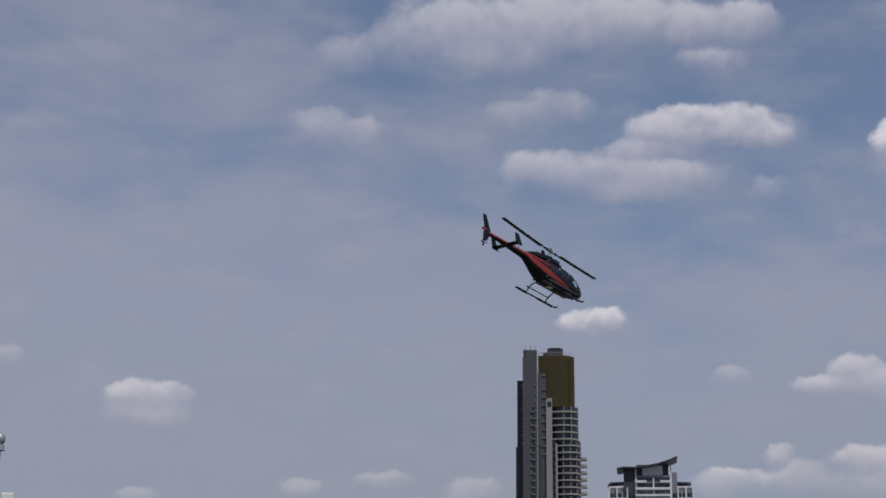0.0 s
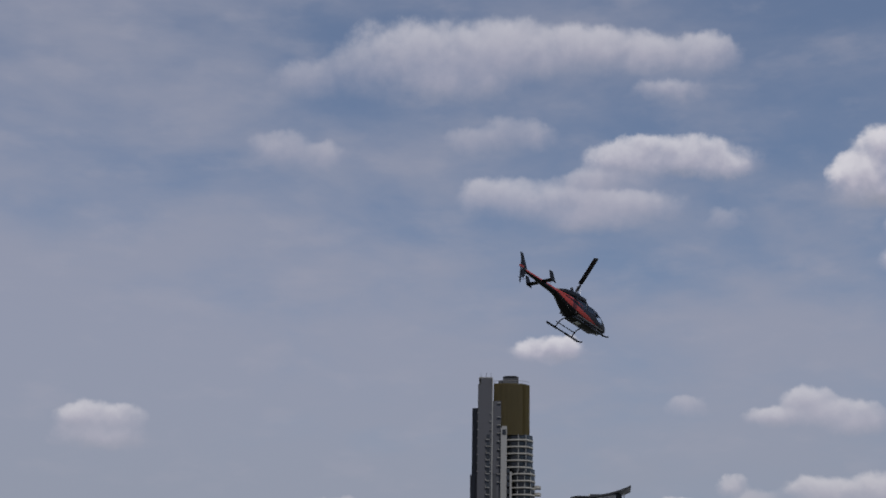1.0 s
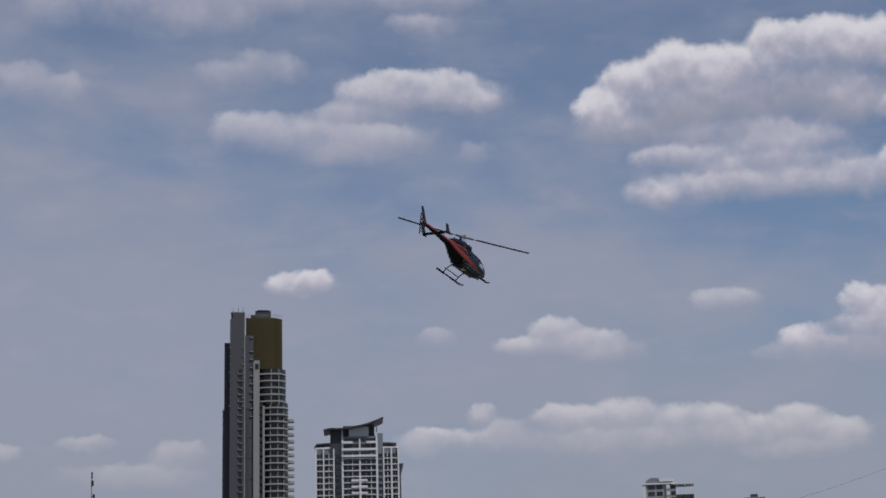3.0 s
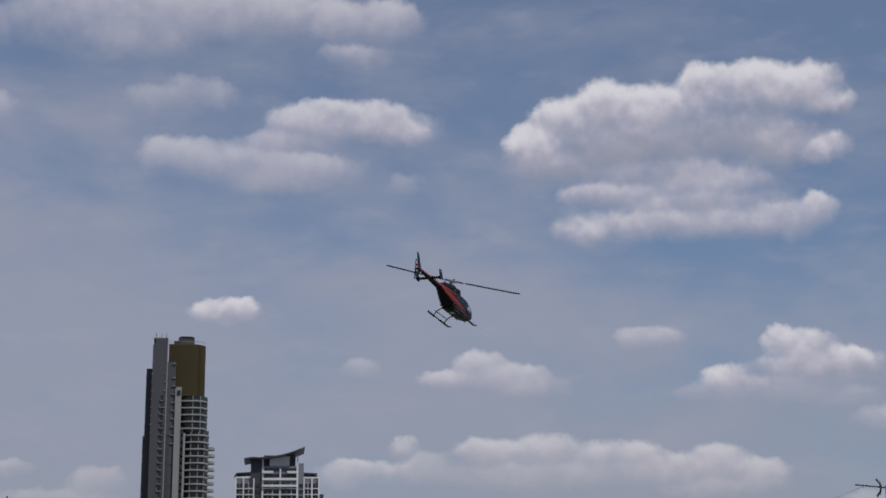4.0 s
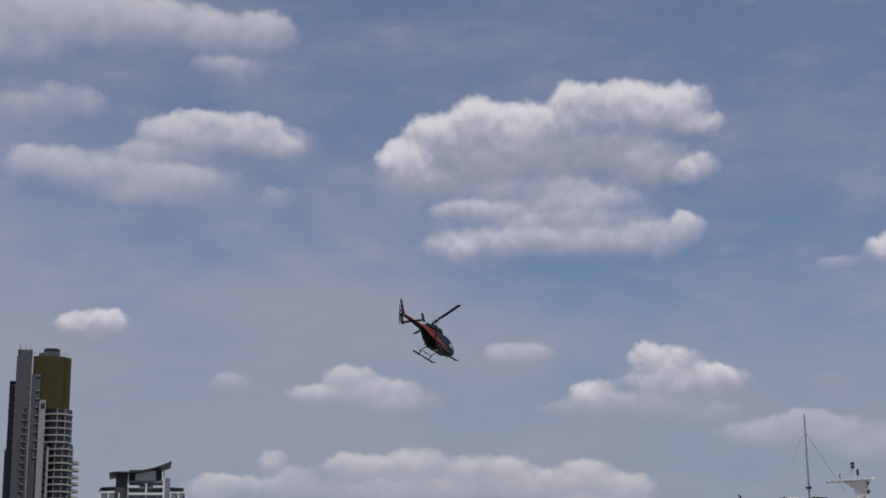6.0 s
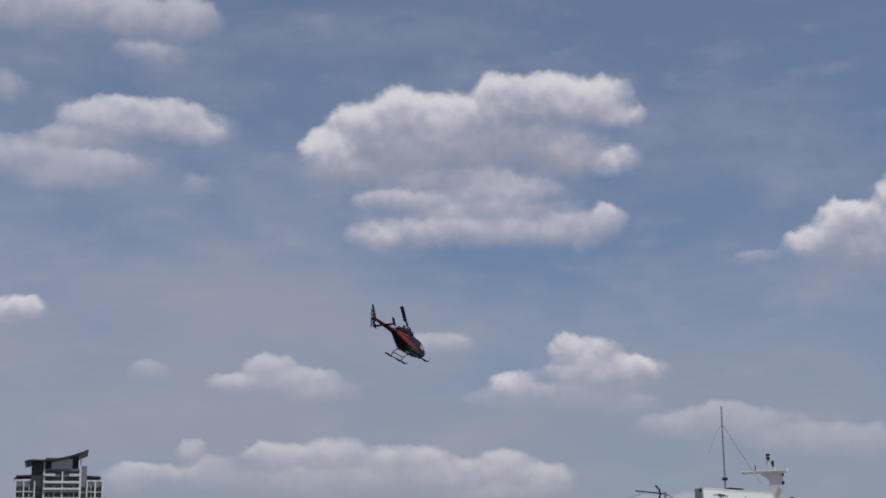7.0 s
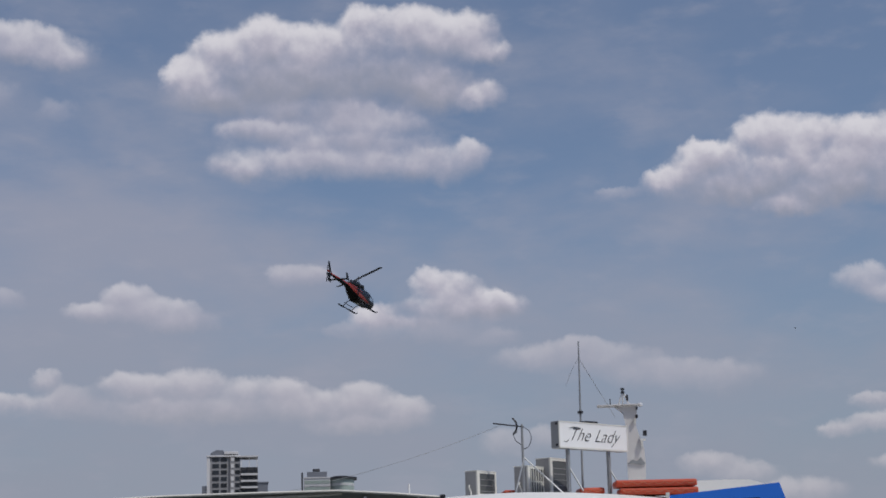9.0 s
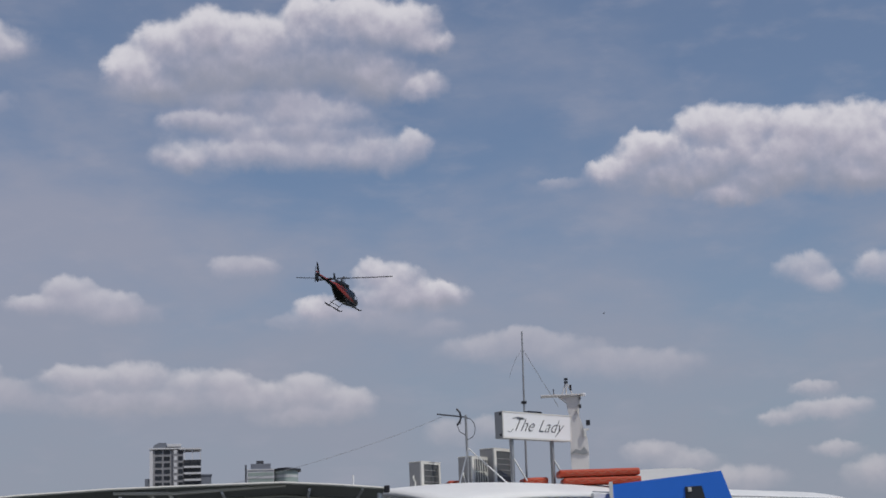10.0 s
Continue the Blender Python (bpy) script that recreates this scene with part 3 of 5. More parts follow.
    for s in (-1, 1):
        part("tail_blade", boxes((-0.015, 0.015, -0.07, 0.07, s * 0.44 - 0.38, s * 0.44 + 0.38), bevel=0.012), M_DARKMETAL, tail)
    part("tail_skid", tube([(0, -6.2, 1.3), (0, -6.6, 1.12), (0, -6.95, 1.16)], 0.022, 6), M_DARKMETAL, h)
    stab = part("stabilizer", wing((-1.0, -4.08, -4.58), (0.92, -4.08, -4.58), 0.10, "x"), M_BLACK, h)
    stab.location.z = 1.86
    for x in (-1.02, 0.94):
        part("end_plate", prism([(-4.0, -0.16), (-4.62, -0.16), (-4.80, 0.50), (-4.46, 0.50)], x - 0.025, x + 0.025, "x"), M_BLACK, stab)
    # skids
    for s in (-1, 1):
        x = s * 1.10
        sk = part("skid", tube([(x, -1.88, 0.09), (x, -1.6, 0.07), (x, 0.2, 0.06), (x, 1.95, 0.06), (x, 2.2, 0.09), (x, 2.38, 0.14), (x, 2.50, 0.21)], 0.052, 10), M_BLACK, h, smooth=True)
        for y0, y1 in ((-1.86, -0.7), (0.35, 1.9)):
            part("skid_shoe", tube([(x, y0, 0.055), (x, y1, 0.045)], 0.078, 10), M_DARKMETAL, sk)
        part("step", tube([(s * 0.93, -1.0, 0.40), (s * 0.93, 1.32, 0.40)], 0.035, 8), M_BLACK, h)
    for y in (-0.85, 1.18):
        path = []
        for i in range(17):
            u = -1 + i / 8
            path.append((1.10 * u, y, 0.07 + 0.56 * (1 - abs(u) ** 3.2)))
        part("cross_tube", tube(path, 0.042, 8), M_BLACK, h, smooth=True)
    part("landing_light", tube([(0, 2.62, 0.68), (0, 2.70, 0.60)], 0.10, 12), M_LENS, h, "round glass landing light")
    # pale plate imitates the bright reflection along the lower belly
    part("belly_hatch", boxes((-0.12, 0.2, -0.1, 0.35, 0.515, 0.545), bevel=0.01), M_LENS, h, "pale belly plate standing for a reflected glint")
    part("antenna", tube([(0, -3.2, 1.95), (0, -3.35, 2.35)], 0.015, 6), M_DARKMETAL, h)
    return h, rotor, tail


heli, main_rotor, tail_rotor = helicopter()


# ---- far towers over the bank ----
def storeys(z0, z1, step):
    return [z0 + step * i for i in range(int((z1 - z0) / step + 1e-6) + 1)]


def arc_plan(x0, x1, y_front, bulge, y_back, n=10):
    """A floor plan with a bowed front."""
    pts = []
    for i in range(n + 1):
        u = i / n
        pts.append((x0 + (x1 - x0) * u, y_front - bulge * math.sin(math.pi * min(1, 0.12 + 0.88 * u) * 0.92) + (3.5 * max(0, u - 0.82) / 0.18 if u > 0.82 else 0)))
    return pts + [(x1, y_back), (x0, y_back)]


def rim(plan, z0, z1, inset):
    """A parapet along the front of a plan, open behind."""
    front = plan[:-2]
    bm = bmesh.new()
    outer = [[bm.verts.new((x, y, z)) for x, y in front] for z in (z0, z1)]
    inner = [[bm.verts.new((x - inset * 0.3, y + inset, z)) for x, y in front] for z in (z0, z1)]
    for i in range(len(front) - 1):
        for a, b in ((outer[0], outer[1]), (inner[1], inner[0]), (outer[1], inner[1]), (inner[0], outer[0])):
            bm.faces.new((a[i], a[i + 1], b[i + 1], b[i]))
    for i in (0, len(front) - 1):
        bm.faces.new((outer[0][i], outer[1][i], inner[1][i], inner[0][i]))
    return bm


def gold_tower():
    t = thing("apartment_tower", bearing(3.8, 750, 1.6), "tall grey apartment tower with bowed balconies and bronze-gold crown", "building", "towers across the river")
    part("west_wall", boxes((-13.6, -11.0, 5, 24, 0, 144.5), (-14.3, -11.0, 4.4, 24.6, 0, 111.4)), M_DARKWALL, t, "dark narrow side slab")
    slab = part("main_slab", boxes((-10.9, -4.2, 0, 27, 0, 155.3), (-9.5, -4.3, 0.3, 26, 155.3, 158.4)), M_SLATE, t, "slate-grey main slab")
    part("slab_edge", boxes((-4.2, -3.7, -0.25, 1.0, 0, 158.0)), M_PALE, slab)
    part("recess_wall", boxes((-3.7, 0.2, 0.35, 27, 0, 147.2)), M_SLATE, t, "slate-grey recessed strip")
    part("recess_panel", boxes((-3.2, -1.9, 0.2, 1, 0, 112.0)), M_DARKWALL, t)
    ribs = bmesh.new()
    crown = prism(arc_plan(-3.4, 14.0, 2.4, 1.6, 26), 131.0, 156.0, "z")
    crown_part = part("crown", crown, M_GOLD, t, "bronze-gold clad crown")
    front = arc_plan(-3.4, 14.0, 2.4, 1.6, 26, 30)[:-2]
    for i, (x, y) in enumerate(front[1:-1]):
        box(ribs, x - 0.09, x + 0.09, y - 0.28, y + 0.1, 131.0, 155.6)
    part("crown_ribs", ribs, M_GOLD, crown_part)
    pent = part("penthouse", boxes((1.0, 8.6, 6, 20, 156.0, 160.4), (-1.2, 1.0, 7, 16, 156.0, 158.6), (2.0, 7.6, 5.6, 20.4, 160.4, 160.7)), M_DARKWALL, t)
    part("roof_slab", boxes((-10.6, -4.0, 0.5, 26.3, 158.4, 158.8)), M_PALE, t)
    for x in (-9.6, -7.0, -4.8):
        part("roof_mast", tube([(x, 2, 158.8), (x, 2, 161.2)], 0.10, 6), M_DARKWALL, t)
    post = part("rail_post", boxes((-0.06, 0.06, -0.06, 0.06, 0, 1.6)), M_PALE, t)
    post.location = (-3.0, 2.4, 156.0)
    for i in range(1, 15):
        x, y = front[2 * i]
        again(post, x, y + 0.3, 156.0)
    part("roof_rail", tube([(x, y + 0.3, 157.5) for x, y in front], 0.07, 6), M_PALE, t)
    # light fin and piers beside the balconies
    part("fin", boxes((0.2, 3.1, -0.9, 4, 0, 134.0), (0.6, 3.1, -0.9, 4, 134.0, 134.9)), M_PALE, t, "pale vertical fin wall")
    part("fin_opening", boxes((0.9, 2.7, -1.0, -0.2, 130.6, 133.2)), M_WINDOW, t)
    part("pier", boxes((4.5, 5.5, -1.6, 4, 0, 113.0)), M_PALE, t)
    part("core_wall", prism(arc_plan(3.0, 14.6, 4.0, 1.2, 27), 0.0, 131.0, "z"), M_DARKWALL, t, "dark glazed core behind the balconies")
    # balconies floor by floor
    upper, lower = arc_plan(3.0, 15.7, 1.6, 2.2, 8), arc_plan(5.4, 16.7, 1.0, 2.6, 8)
    side = arc_plan(16.4, 19.6, 6.0, 0.6, 11, 4)
    floors = storeys(4.0, 129.5, 3.27)
    made = {}
    for i, z in enumerate(floors):
        high = z > 113.5
        key = "upper" if high else "lower"
        plan = upper if high else lower
        if key not in made:
            bm = prism(plan, 0.0, 0.30, "z")
            a = part("balcony", bm, M_PALE2, t, "pale bowed balcony slab")
            a.location.z = z
            b = part("parapet", rim(plan, 0.30, 0.58, 0.16), M_PALE2, a)
            c = part("balcony_window", rim([(x * 0.97 + 0.3, y + 2.2) for x, y in plan], 0.5, 3.1, 0.2), M_WINDOW, a, "dark balcony glazing")
            made[key] = (a, b, c)
        else:
            a, b, c = made[key]
            n = again(a, 0, 0, z)
            again(b, parent=n)
            again(c, parent=n)
        if z < 108:
            if "side" not in made:
                s = part("side_balcony", prism(side, 0.0, 0.35, "z"), M_PALE2, t)
                s.location.z = z + 0.9
                made["side"] = (s, part("rail", rim(side, 0.35, 1.25, 0.1), M_PALE2, s))
            else:
                s = again(made["side"][0], 0, 0, z + 0.9)
                again(made["side"][1], parent=s)
        if z < 112:
            if "win" not in made:
                made["win"] = part("window", boxes((3.2, 4.4, -1.2, -0.8, 0, 2.1)), M_WINDOW, t)
                made["win"].location.z = z + 0.6
            else:
                again(made["win"], 0, 0, z + 0.6)
        # small ledges and windows up the slab and the recess
        if "ledge" not in made:
            made["ledge"] = part("ledge", boxes((-6.9, -5.0, -0.7, 0.1, 0, 0.28), (-6.9, -6.7, -0.7, 0.1, 0.28, 1.1)), M_PALE, t)
            made["ledge"].location.z = z
            made["slit"] = part("slab_window", boxes((-6.6, -5.0, -0.12, 0.3, 0.5, 2.6)), M_WINDOW, t)
            made["slit"].location.z = z
        else:
            again(made["ledge"], 0, 0, z)
            again(made["slit"], 0, 0, z)
    for x, y, z0, z1 in ((8.6, -0.45, 113.5, 131), (12.2, -0.3, 113.5, 131), (8.2, -0.6, 0, 113.5), (11.6, -1.0, 0, 113.5), (14.4, 0.6, 0, 113.5)):
        part("mullion", boxes((x - 0.18, x + 0.18, y, y + 0.4, z0, z1)), M_PALE, t)
    tick = part("recess_ledge", boxes((-1.5, 0.2, -0.35, 0.5, 0, 0.32)), M_PALE, t)
    tick.location.z = 146.0
    for z in storeys(108.0, 142.0, 3.9):
        again(tick, 0, 0, z)
    edge = part("slab_notch", boxes((-11.2, -10.5, -0.5, 0.3, 0, 0.3)), M_PALE, t)
    edge.location.z = 147.0
    for z in storeys(113.0, 143.0, 4.0):
        again(edge, 0, 0, z)
        again(edge, 6.1, 0, z)
    band = part("floor_band", boxes((-14.4, -10.9, 4.2, 24.8, 0, 0.4)), M_SLATE, t)
    band.location.z = 111.4
    joint = part("joint_line", boxes((-3.7, 0.2, 0.1, 0.5, 0, 0.35), (-14.45, -11, 4.25, 4.5, 0, 0.3)), M_SLATE, t)
    joint.location.z = 112.0
    for z in storeys(20.0, 104.0, 9.8):
        again(joint, 0, 0, z)
    return t


def wing_roof_tower():
    t = thing("apartment_block", bearing(7.53, 870, 1.6), "white and blue-grey apartment block with an upswept wing roof", "building", "towers across the river")
    top = 107.8
    part("west_wing", boxes((-22.8, -12.4, 1.5, 20, 0, top - 1)), M_BLUEGREY, t)
    part("east_wing", boxes((14.3, 22.8, 1.5, 20, 0, top - 1)), M_BLUEGREY, t)
    part("centre_block", boxes((-8.3, 11.2, 0.8, 20, 0, 113.5)), M_BLUEGREY, t)
    part("west_tower", boxes((-14.5, -8.3, 0.4, 18, 0, 117.0)), M_DARKWALL, t, "dark stair tower")
    part("east_tower", boxes((11.2, 14.3, 0.4, 16, 0, 115.0)), M_BLUEGREY, t)
    part("lift_room", boxes((-8.0, 9.8, 3, 16, 113.5, 119.6)), M_DARKWALL, t)
    part("white_screen", boxes((-4.3, 6.6, 2.2, 3.1, 112.6, 119.0)), M_WHITEB, t, "tall white screen wall under the roof")
    for x in (-8.3, 10.6):
        part("roof_pier", boxes((x, x + 0.7, 0.2, 3, 100, 119.4)), M_WHITEB, t)
    prof = []
    for i in range(21):
        u = i / 20
        x = -18.1 + 32.8 * u
        prof.append((x, 117.2 + 1.3 * min(1, u / 0.12) - 0.7 * math.sin(math.pi * min(1, u / 0.5)) + 5.4 * max(0, u - 0.42) ** 1.7 / 0.58 ** 1.7 * 0.95))
    part("wing_roof", prism(prof + [(x, z - 0.75) for x, z in reversed(prof)], -3.5, 20, "y"), M_ROOFDARK, t, "dark upswept wing-shaped roof")
    part("wing_cap", boxes((-23.0, -12.0, 1.2, 20.2, top - 1, top), bevel=0.1), M_WHITEB, t)
    part("roof_eave", prism([(-23.4, top + 0.2), (-22.0, top + 2.0), (-14.5, top + 2.4), (-14.5, top + 1.6), (-22.0, top + 1.2), (-22.6, top)], 0.5, 12, "y"), M_ROOFDARK, t)
    part("wing_cap", boxes((14.2, 23.0, 1.2, 20.2, top - 1, top), bevel=0.1), M_WHITEB, t)
    part("roof_eave", prism([(14.3, top + 2.2), (21.5, top + 1.8), (21.8, top + 1.0), (14.3, top + 1.2)], 0.5, 12, "y"), M_ROOFDARK, t)
    part("side_bay", prism([(22.8, 40), (22.8, 98.5), (25.6, 98.5), (24.0, 92), (24.0, 40)], 4, 12, "y"), M_DARKWALL, t)
    # piers
    for x, w, z1 in ((-22.8, 0.8, top - 1), (-18.6, 0.7, top - 1), (-13.0, 0.7, top - 1), (-8.4, 1.0, 113), (1.2, 0.8, 112), (10.4, 1.0, 113), (14.2, 0.7, top - 1), (18.4, 0.9, top - 1), (22.2, 0.8, top - 1)):
        part("pier", boxes((x, x + w, -0.3, 2.0, 0, z1)), M_WHITEB, t, "white vertical pier")
    for x, m in ((-5.2, M_BLUEGREY), (-2.6, M_WHITEB), (5.0, M_BLUEGREY), (7.6, M_WHITEB), (-20.4, M_BLUEGREY), (-15.5, M_WHITEB), (16.6, M_WHITEB), (20.8, M_BLUEGREY)):
        part("mullion", boxes((x, x + 0.28, -0.1 if -9 < x < 11 else 0.6, 1.6, 6, 104.5)), m, t)
    made = {}
    bays = [("a", -21.9, -18.8, 1.1), ("b", -17.7, -13.2, 1.1), ("c", -12.6, -9.2, 0.2), ("d", -7.2, 1.0, 0.4), ("e", 2.2, 10.2, 0.4), ("f", 11.6, 14.0, 0.2), ("g", 15.1, 18.2, 1.1), ("h", 19.5, 22.0, 1.1)]
    for z in storeys(6.0, 103.5, 3.28):
        for key, x0, x1, y in bays:
            if key in "cf":
                dims, mat = (x0, x1, y - 0.15, y + 0.4, 0.9, 2.6), M_WINDOW
            else:
                dims, mat = (x0, x1, y - 0.15, y + 0.5, 0.75, 2.75), M_WINDOW
            if key not in made:
                made[key] = part("window", boxes(dims), mat, t)
                made[key].location.z = z
                if key in "abdegh":
                    made["s" + key] = part("floor_slab", boxes((x0 - 0.3, x1 + 0.3, y - 1.1, y + 0.4, -0.1, 0.32)), M_WHITEB, t)
                    made["s" + key].location.z = z
            else:
                again(made[key], 0, 0, z)
                if key in "abdegh":
                    again(made["s" + key], 0, 0, z)
    for z, x0, x1 in ((109.4, -8.0, -2.2), (109.4, 5.2, 10.6), (105.6, -8.0, 10.6), (102.0, -8.0, 10.6), (88.6, -3.2, 5.6), (85.2, -3.2, 5.6), (81.8, -3.2, 5.6)):
        part("balcony_front", boxes((x0, x1, -1.6, 0.8, z, z + 1.2), bevel=0.05), M_WHITEB, t, "white balcony front")
    part("top_window", boxes((-7.2, 10.2, 0.5, 0.9, 106.9, 109.3)), M_WINDOW, t)
    part("top_window", boxes((-7.2, 10.2, 0.5, 0.9, 110.7, 112.4)), M_WINDOW, t)
    part("front_spine", boxes((1.1, 2.2, -2.0, 0.8, 70, 91)), M_WHITEB, t)
    return t


def small_block():
    t = thing("apartment_block", bearing(18.62, 825, 1.6), "small white and grey apartment block with flat projecting roof", "building", "towers across the river")
    part("west_face", boxes((-12.4, -1.0, 2, 18, 0, 78.2)), M_LIGHTGREY, t, "light grey rendered face")
    part("centre", boxes((-1.0, 4.2, 1.2, 18, 0, 77.4)), M_LIGHTGREY, t, "pale centre bay")
    part("east_face", boxes((4.2, 13.2, 2.4, 18, 0, 72.5)), M_DARKWALL, t)
    part("corner_post", boxes((-12.8, -11.2, 1.4, 3, 0, 78.4)), M_WHITEB, t)
    part("penthouse", prism([(-11.4, 78.2), (-10.8, 80.2), (-8.0, 81.6), (-4.4, 81.4), (-3.8, 78.2)], 3, 14, "y"), M_BLUEGREY, t, "slanted grey rooftop room")
    part("roof_slab", boxes((-13.0, 4.4, 1.0, 18.5, 78.0, 78.7)), M_WHITEB, t)
    part("roof_slab", boxes((-4.0, 3.2, 1.0, 18.5, 79.2, 80.6), bevel=0.1), M_WHITEB, t)
    part("roof_canopy", boxes((2.0, 13.4, 0.2, 16, 77.6, 78.3)), M_WHITEB, t, "thin white roof canopy")
    for x in (4.6, 8.6, 12.6):
        part("roof_post", boxes((x, x + 0.4, 1, 1.5, 72.5, 77.6)), M_WHITEB, t)
    part("podium", boxes((-15.2, -12.4, 2, 18, 0, 63.2), (13.2, 18.4, 3, 16, 0, 64.4), (13.4, 18.8, 2.6, 16, 64.4, 65.0)), M_BLUEGREY, t)
    made = {}
    for z in storeys(9.0, 75.5, 3.3):
        for key, x0, x1, y, m in (("a", -10.0, -6.6, 2, M_WINDOW), ("b", -5.6, -2.6, 2, M_WINDOW), ("c", -0.6, 1.0, 1.2, M_WHITEB), ("d", 1.7, 4.0, 1.2, M_WINDOW), ("e", 5.0, 8.0, 2.4, M_WINDOW), ("f", 8.8, 12.6, 2.4, M_WINDOW)):
            if key in "ef" and z > 71:
                continue
            if key not in made:
                made[key] = part("window", boxes((x0, x1, y - 0.2, y + 0.4, 0.6, 2.6)), m, t)
                made[key].location.z = z
                if key in "ef":
                    made["s" + key] = part("balcony", boxes((x0 - 0.5, x1 + 0.5, y - 1.6, y, -0.1, 0.25), (x0 - 0.5, x1 + 0.5, y - 1.6, y - 1.4, 0.25, 0.9)), M_WHITEB, t)
                    made["s" + key].location.z = z
            else:
                again(made[key], 0, 0, z)
                if key in "ef":
                    again(made["s" + key], 0, 0, z)
    return t


def round_block():
    t = thing("office_block", bearing(22.0, 1000, 1.6), "low green-grey glazed block with a rounded dark roof", "building", "towers across the river")
    part("west_block", boxes((-14.5, 2.0, 2, 20, 0, 80.5)), M_WHITEB, t)
    part("side_pier", boxes((-16.0, -15.0, 1, 4, 0, 83.5)), M_ROOFDARK, t)
    part("roof_room", boxes((-12.5, 0.0, 4, 18, 80.5, 84.2), bevel=0.3), M_BLUEGREY, t)
    part("roof_plant", boxes((-9.0, -4.5, 6, 12, 84.2, 86.2), bevel=0.3), M_SLATE, t)
    arc = [(2.0 + 15.0 * i / 12, 6 - 7.5 * math.sin(math.pi * i / 12)) for i in range(13)] + [(17.0, 18), (2.0, 18)]
    part("round_bay", prism(arc, 0, 79.4, "z"), M_GREENGLASS, t, "rounded green-grey glass bay")
    lid = [(0.8 + 18.0 * i / 12, 6 - 9.0 * math.sin(math.pi * i / 12)) for i in range(13)] + [(18.8, 19), (0.8, 19)]
    bm = prism(lid, 79.4, 80.6, "z")
    part("round_roof", bm, M_ROOFDARK, t, "dark rounded roof")
    part("roof_crest", prism([(x * 0.62 + 3.2, y * 0.6 + 3) for x, y in lid], 80.6, 81.2, "z"), M_ROOFDARK, t)
    slab = part("floor_band", boxes((-14.7, 2.1, 1.6, 20, 0, 0.7)), M_WHITEB, t)
    slab.location.z = 79.9
    ring_band = part("bay_band", prism([(x, y - 0.25) for x, y in arc], 0, 0.5, "z"), M_WHITEB, t)
    ring_band.location.z = 76.0
    for z in storeys(12.0, 76.0, 3.5):
        again(slab, 0, 0, z)
        again(ring_band, 0, 0, z + 0.2)
    win = part("window", boxes((-14.0, 1.6, 1.8, 2.2, 0.9, 3.0)), M_GREENGLASS, t, "green-grey window band")
    win.location.z = 75.5
    for z in storeys(12.0, 73.0, 3.5):
        again(win, 0, 0, z)
    return t


gold_tower()
wing_roof_tower()
small_block()
round_block()


# ---- the moored boats; local x across the view, y away, z up from the water ----
BOAT = bearing(31.25, 39.0)


def at_boat(x, y, z, turn=0.0):
    return BOAT @ pose(x, y, z, 0, 0, turn)


def party_boat():
    """White two-deck boat lying aslant, roof with camber."""
    t = thing("river_boat", at_boat(0, 0.6, 0, 48), "white two-deck river boat with a cambered roof", "boat")
    bm = bmesh.new()
    nu, nv, grid = 26, 14, []
    for i in range(nu + 1):
        u = -5.6 + 16.6 * i / nu
        row = []
        for j in range(nv + 1):
            v = -2.7 + 5.5 * j / nv
            row.append(bm.verts.new((u, v, 5.49 - (0.062 if v < 0 else 0.03) * v * v - 0.014 * max(0.0, -1.0 - u) ** 2)))
        grid.append(row)
    for r0, r1 in zip(grid, grid[1:]):
        for j in range(nv):
            bm.faces.new((r0[j], r0[j + 1], r1[j + 1], r1[j]))
    roof = part("roof", bm, M_BOATWHITE, t, "white cambered roof", smooth=True)
    mod = roof.modifiers.new("thickness", "SOLIDIFY")
    mod.thickness, mod.offset = 0.09, 0
    part("fascia", boxes((-0.9, 11.02, -2.78, -2.70, 4.80, 5.12), bevel=0.01), M_BOATWHITE, roof, "white roof edge board")
    part("gutter", boxes((-0.8, 9.0, -2.84, -2.78, 4.86, 4.91)), M_BOATGREY, roof)
    part("rope_line", tube([(-0.9, -2.76, 5.15), (4.0, -2.76, 5.14), (10.8, -2.76, 5.15)], 0.014, 6), M_BOATGREY, roof)
    part("ceiling_panel", boxes((-1.5, 10.9, -2.5, 2.5, 4.72, 4.8)), M_BOATGREY, t)
    for x in (-4.2, -1.2, 1.8, 4.8, 7.8, 10.6):
        for y in (-2.6, 2.6):
            part("post", boxes((x - 0.06, x + 0.06, y - 0.06, y + 0.06, 3.0, 4.75)), M_BOATWHITE, t)
    part("upper_deck", boxes((-5.0, 11.4, -3.05, 3.05, 2.8, 3.0)), M_BOATWHITE, t)
    part("cabin", boxes((-4.0, 10.5, -2.7, 2.7, 1.0, 2.8), bevel=0.05), M_BOATWHITE, t)
    part("hull", prism([(-6.0, 1.1), (13.5, 1.4), (12.0, -0.6), (-5.5, -0.6)], -3.0, 3.0, "y"), M_HULL, t, "dark painted hull")
    return t


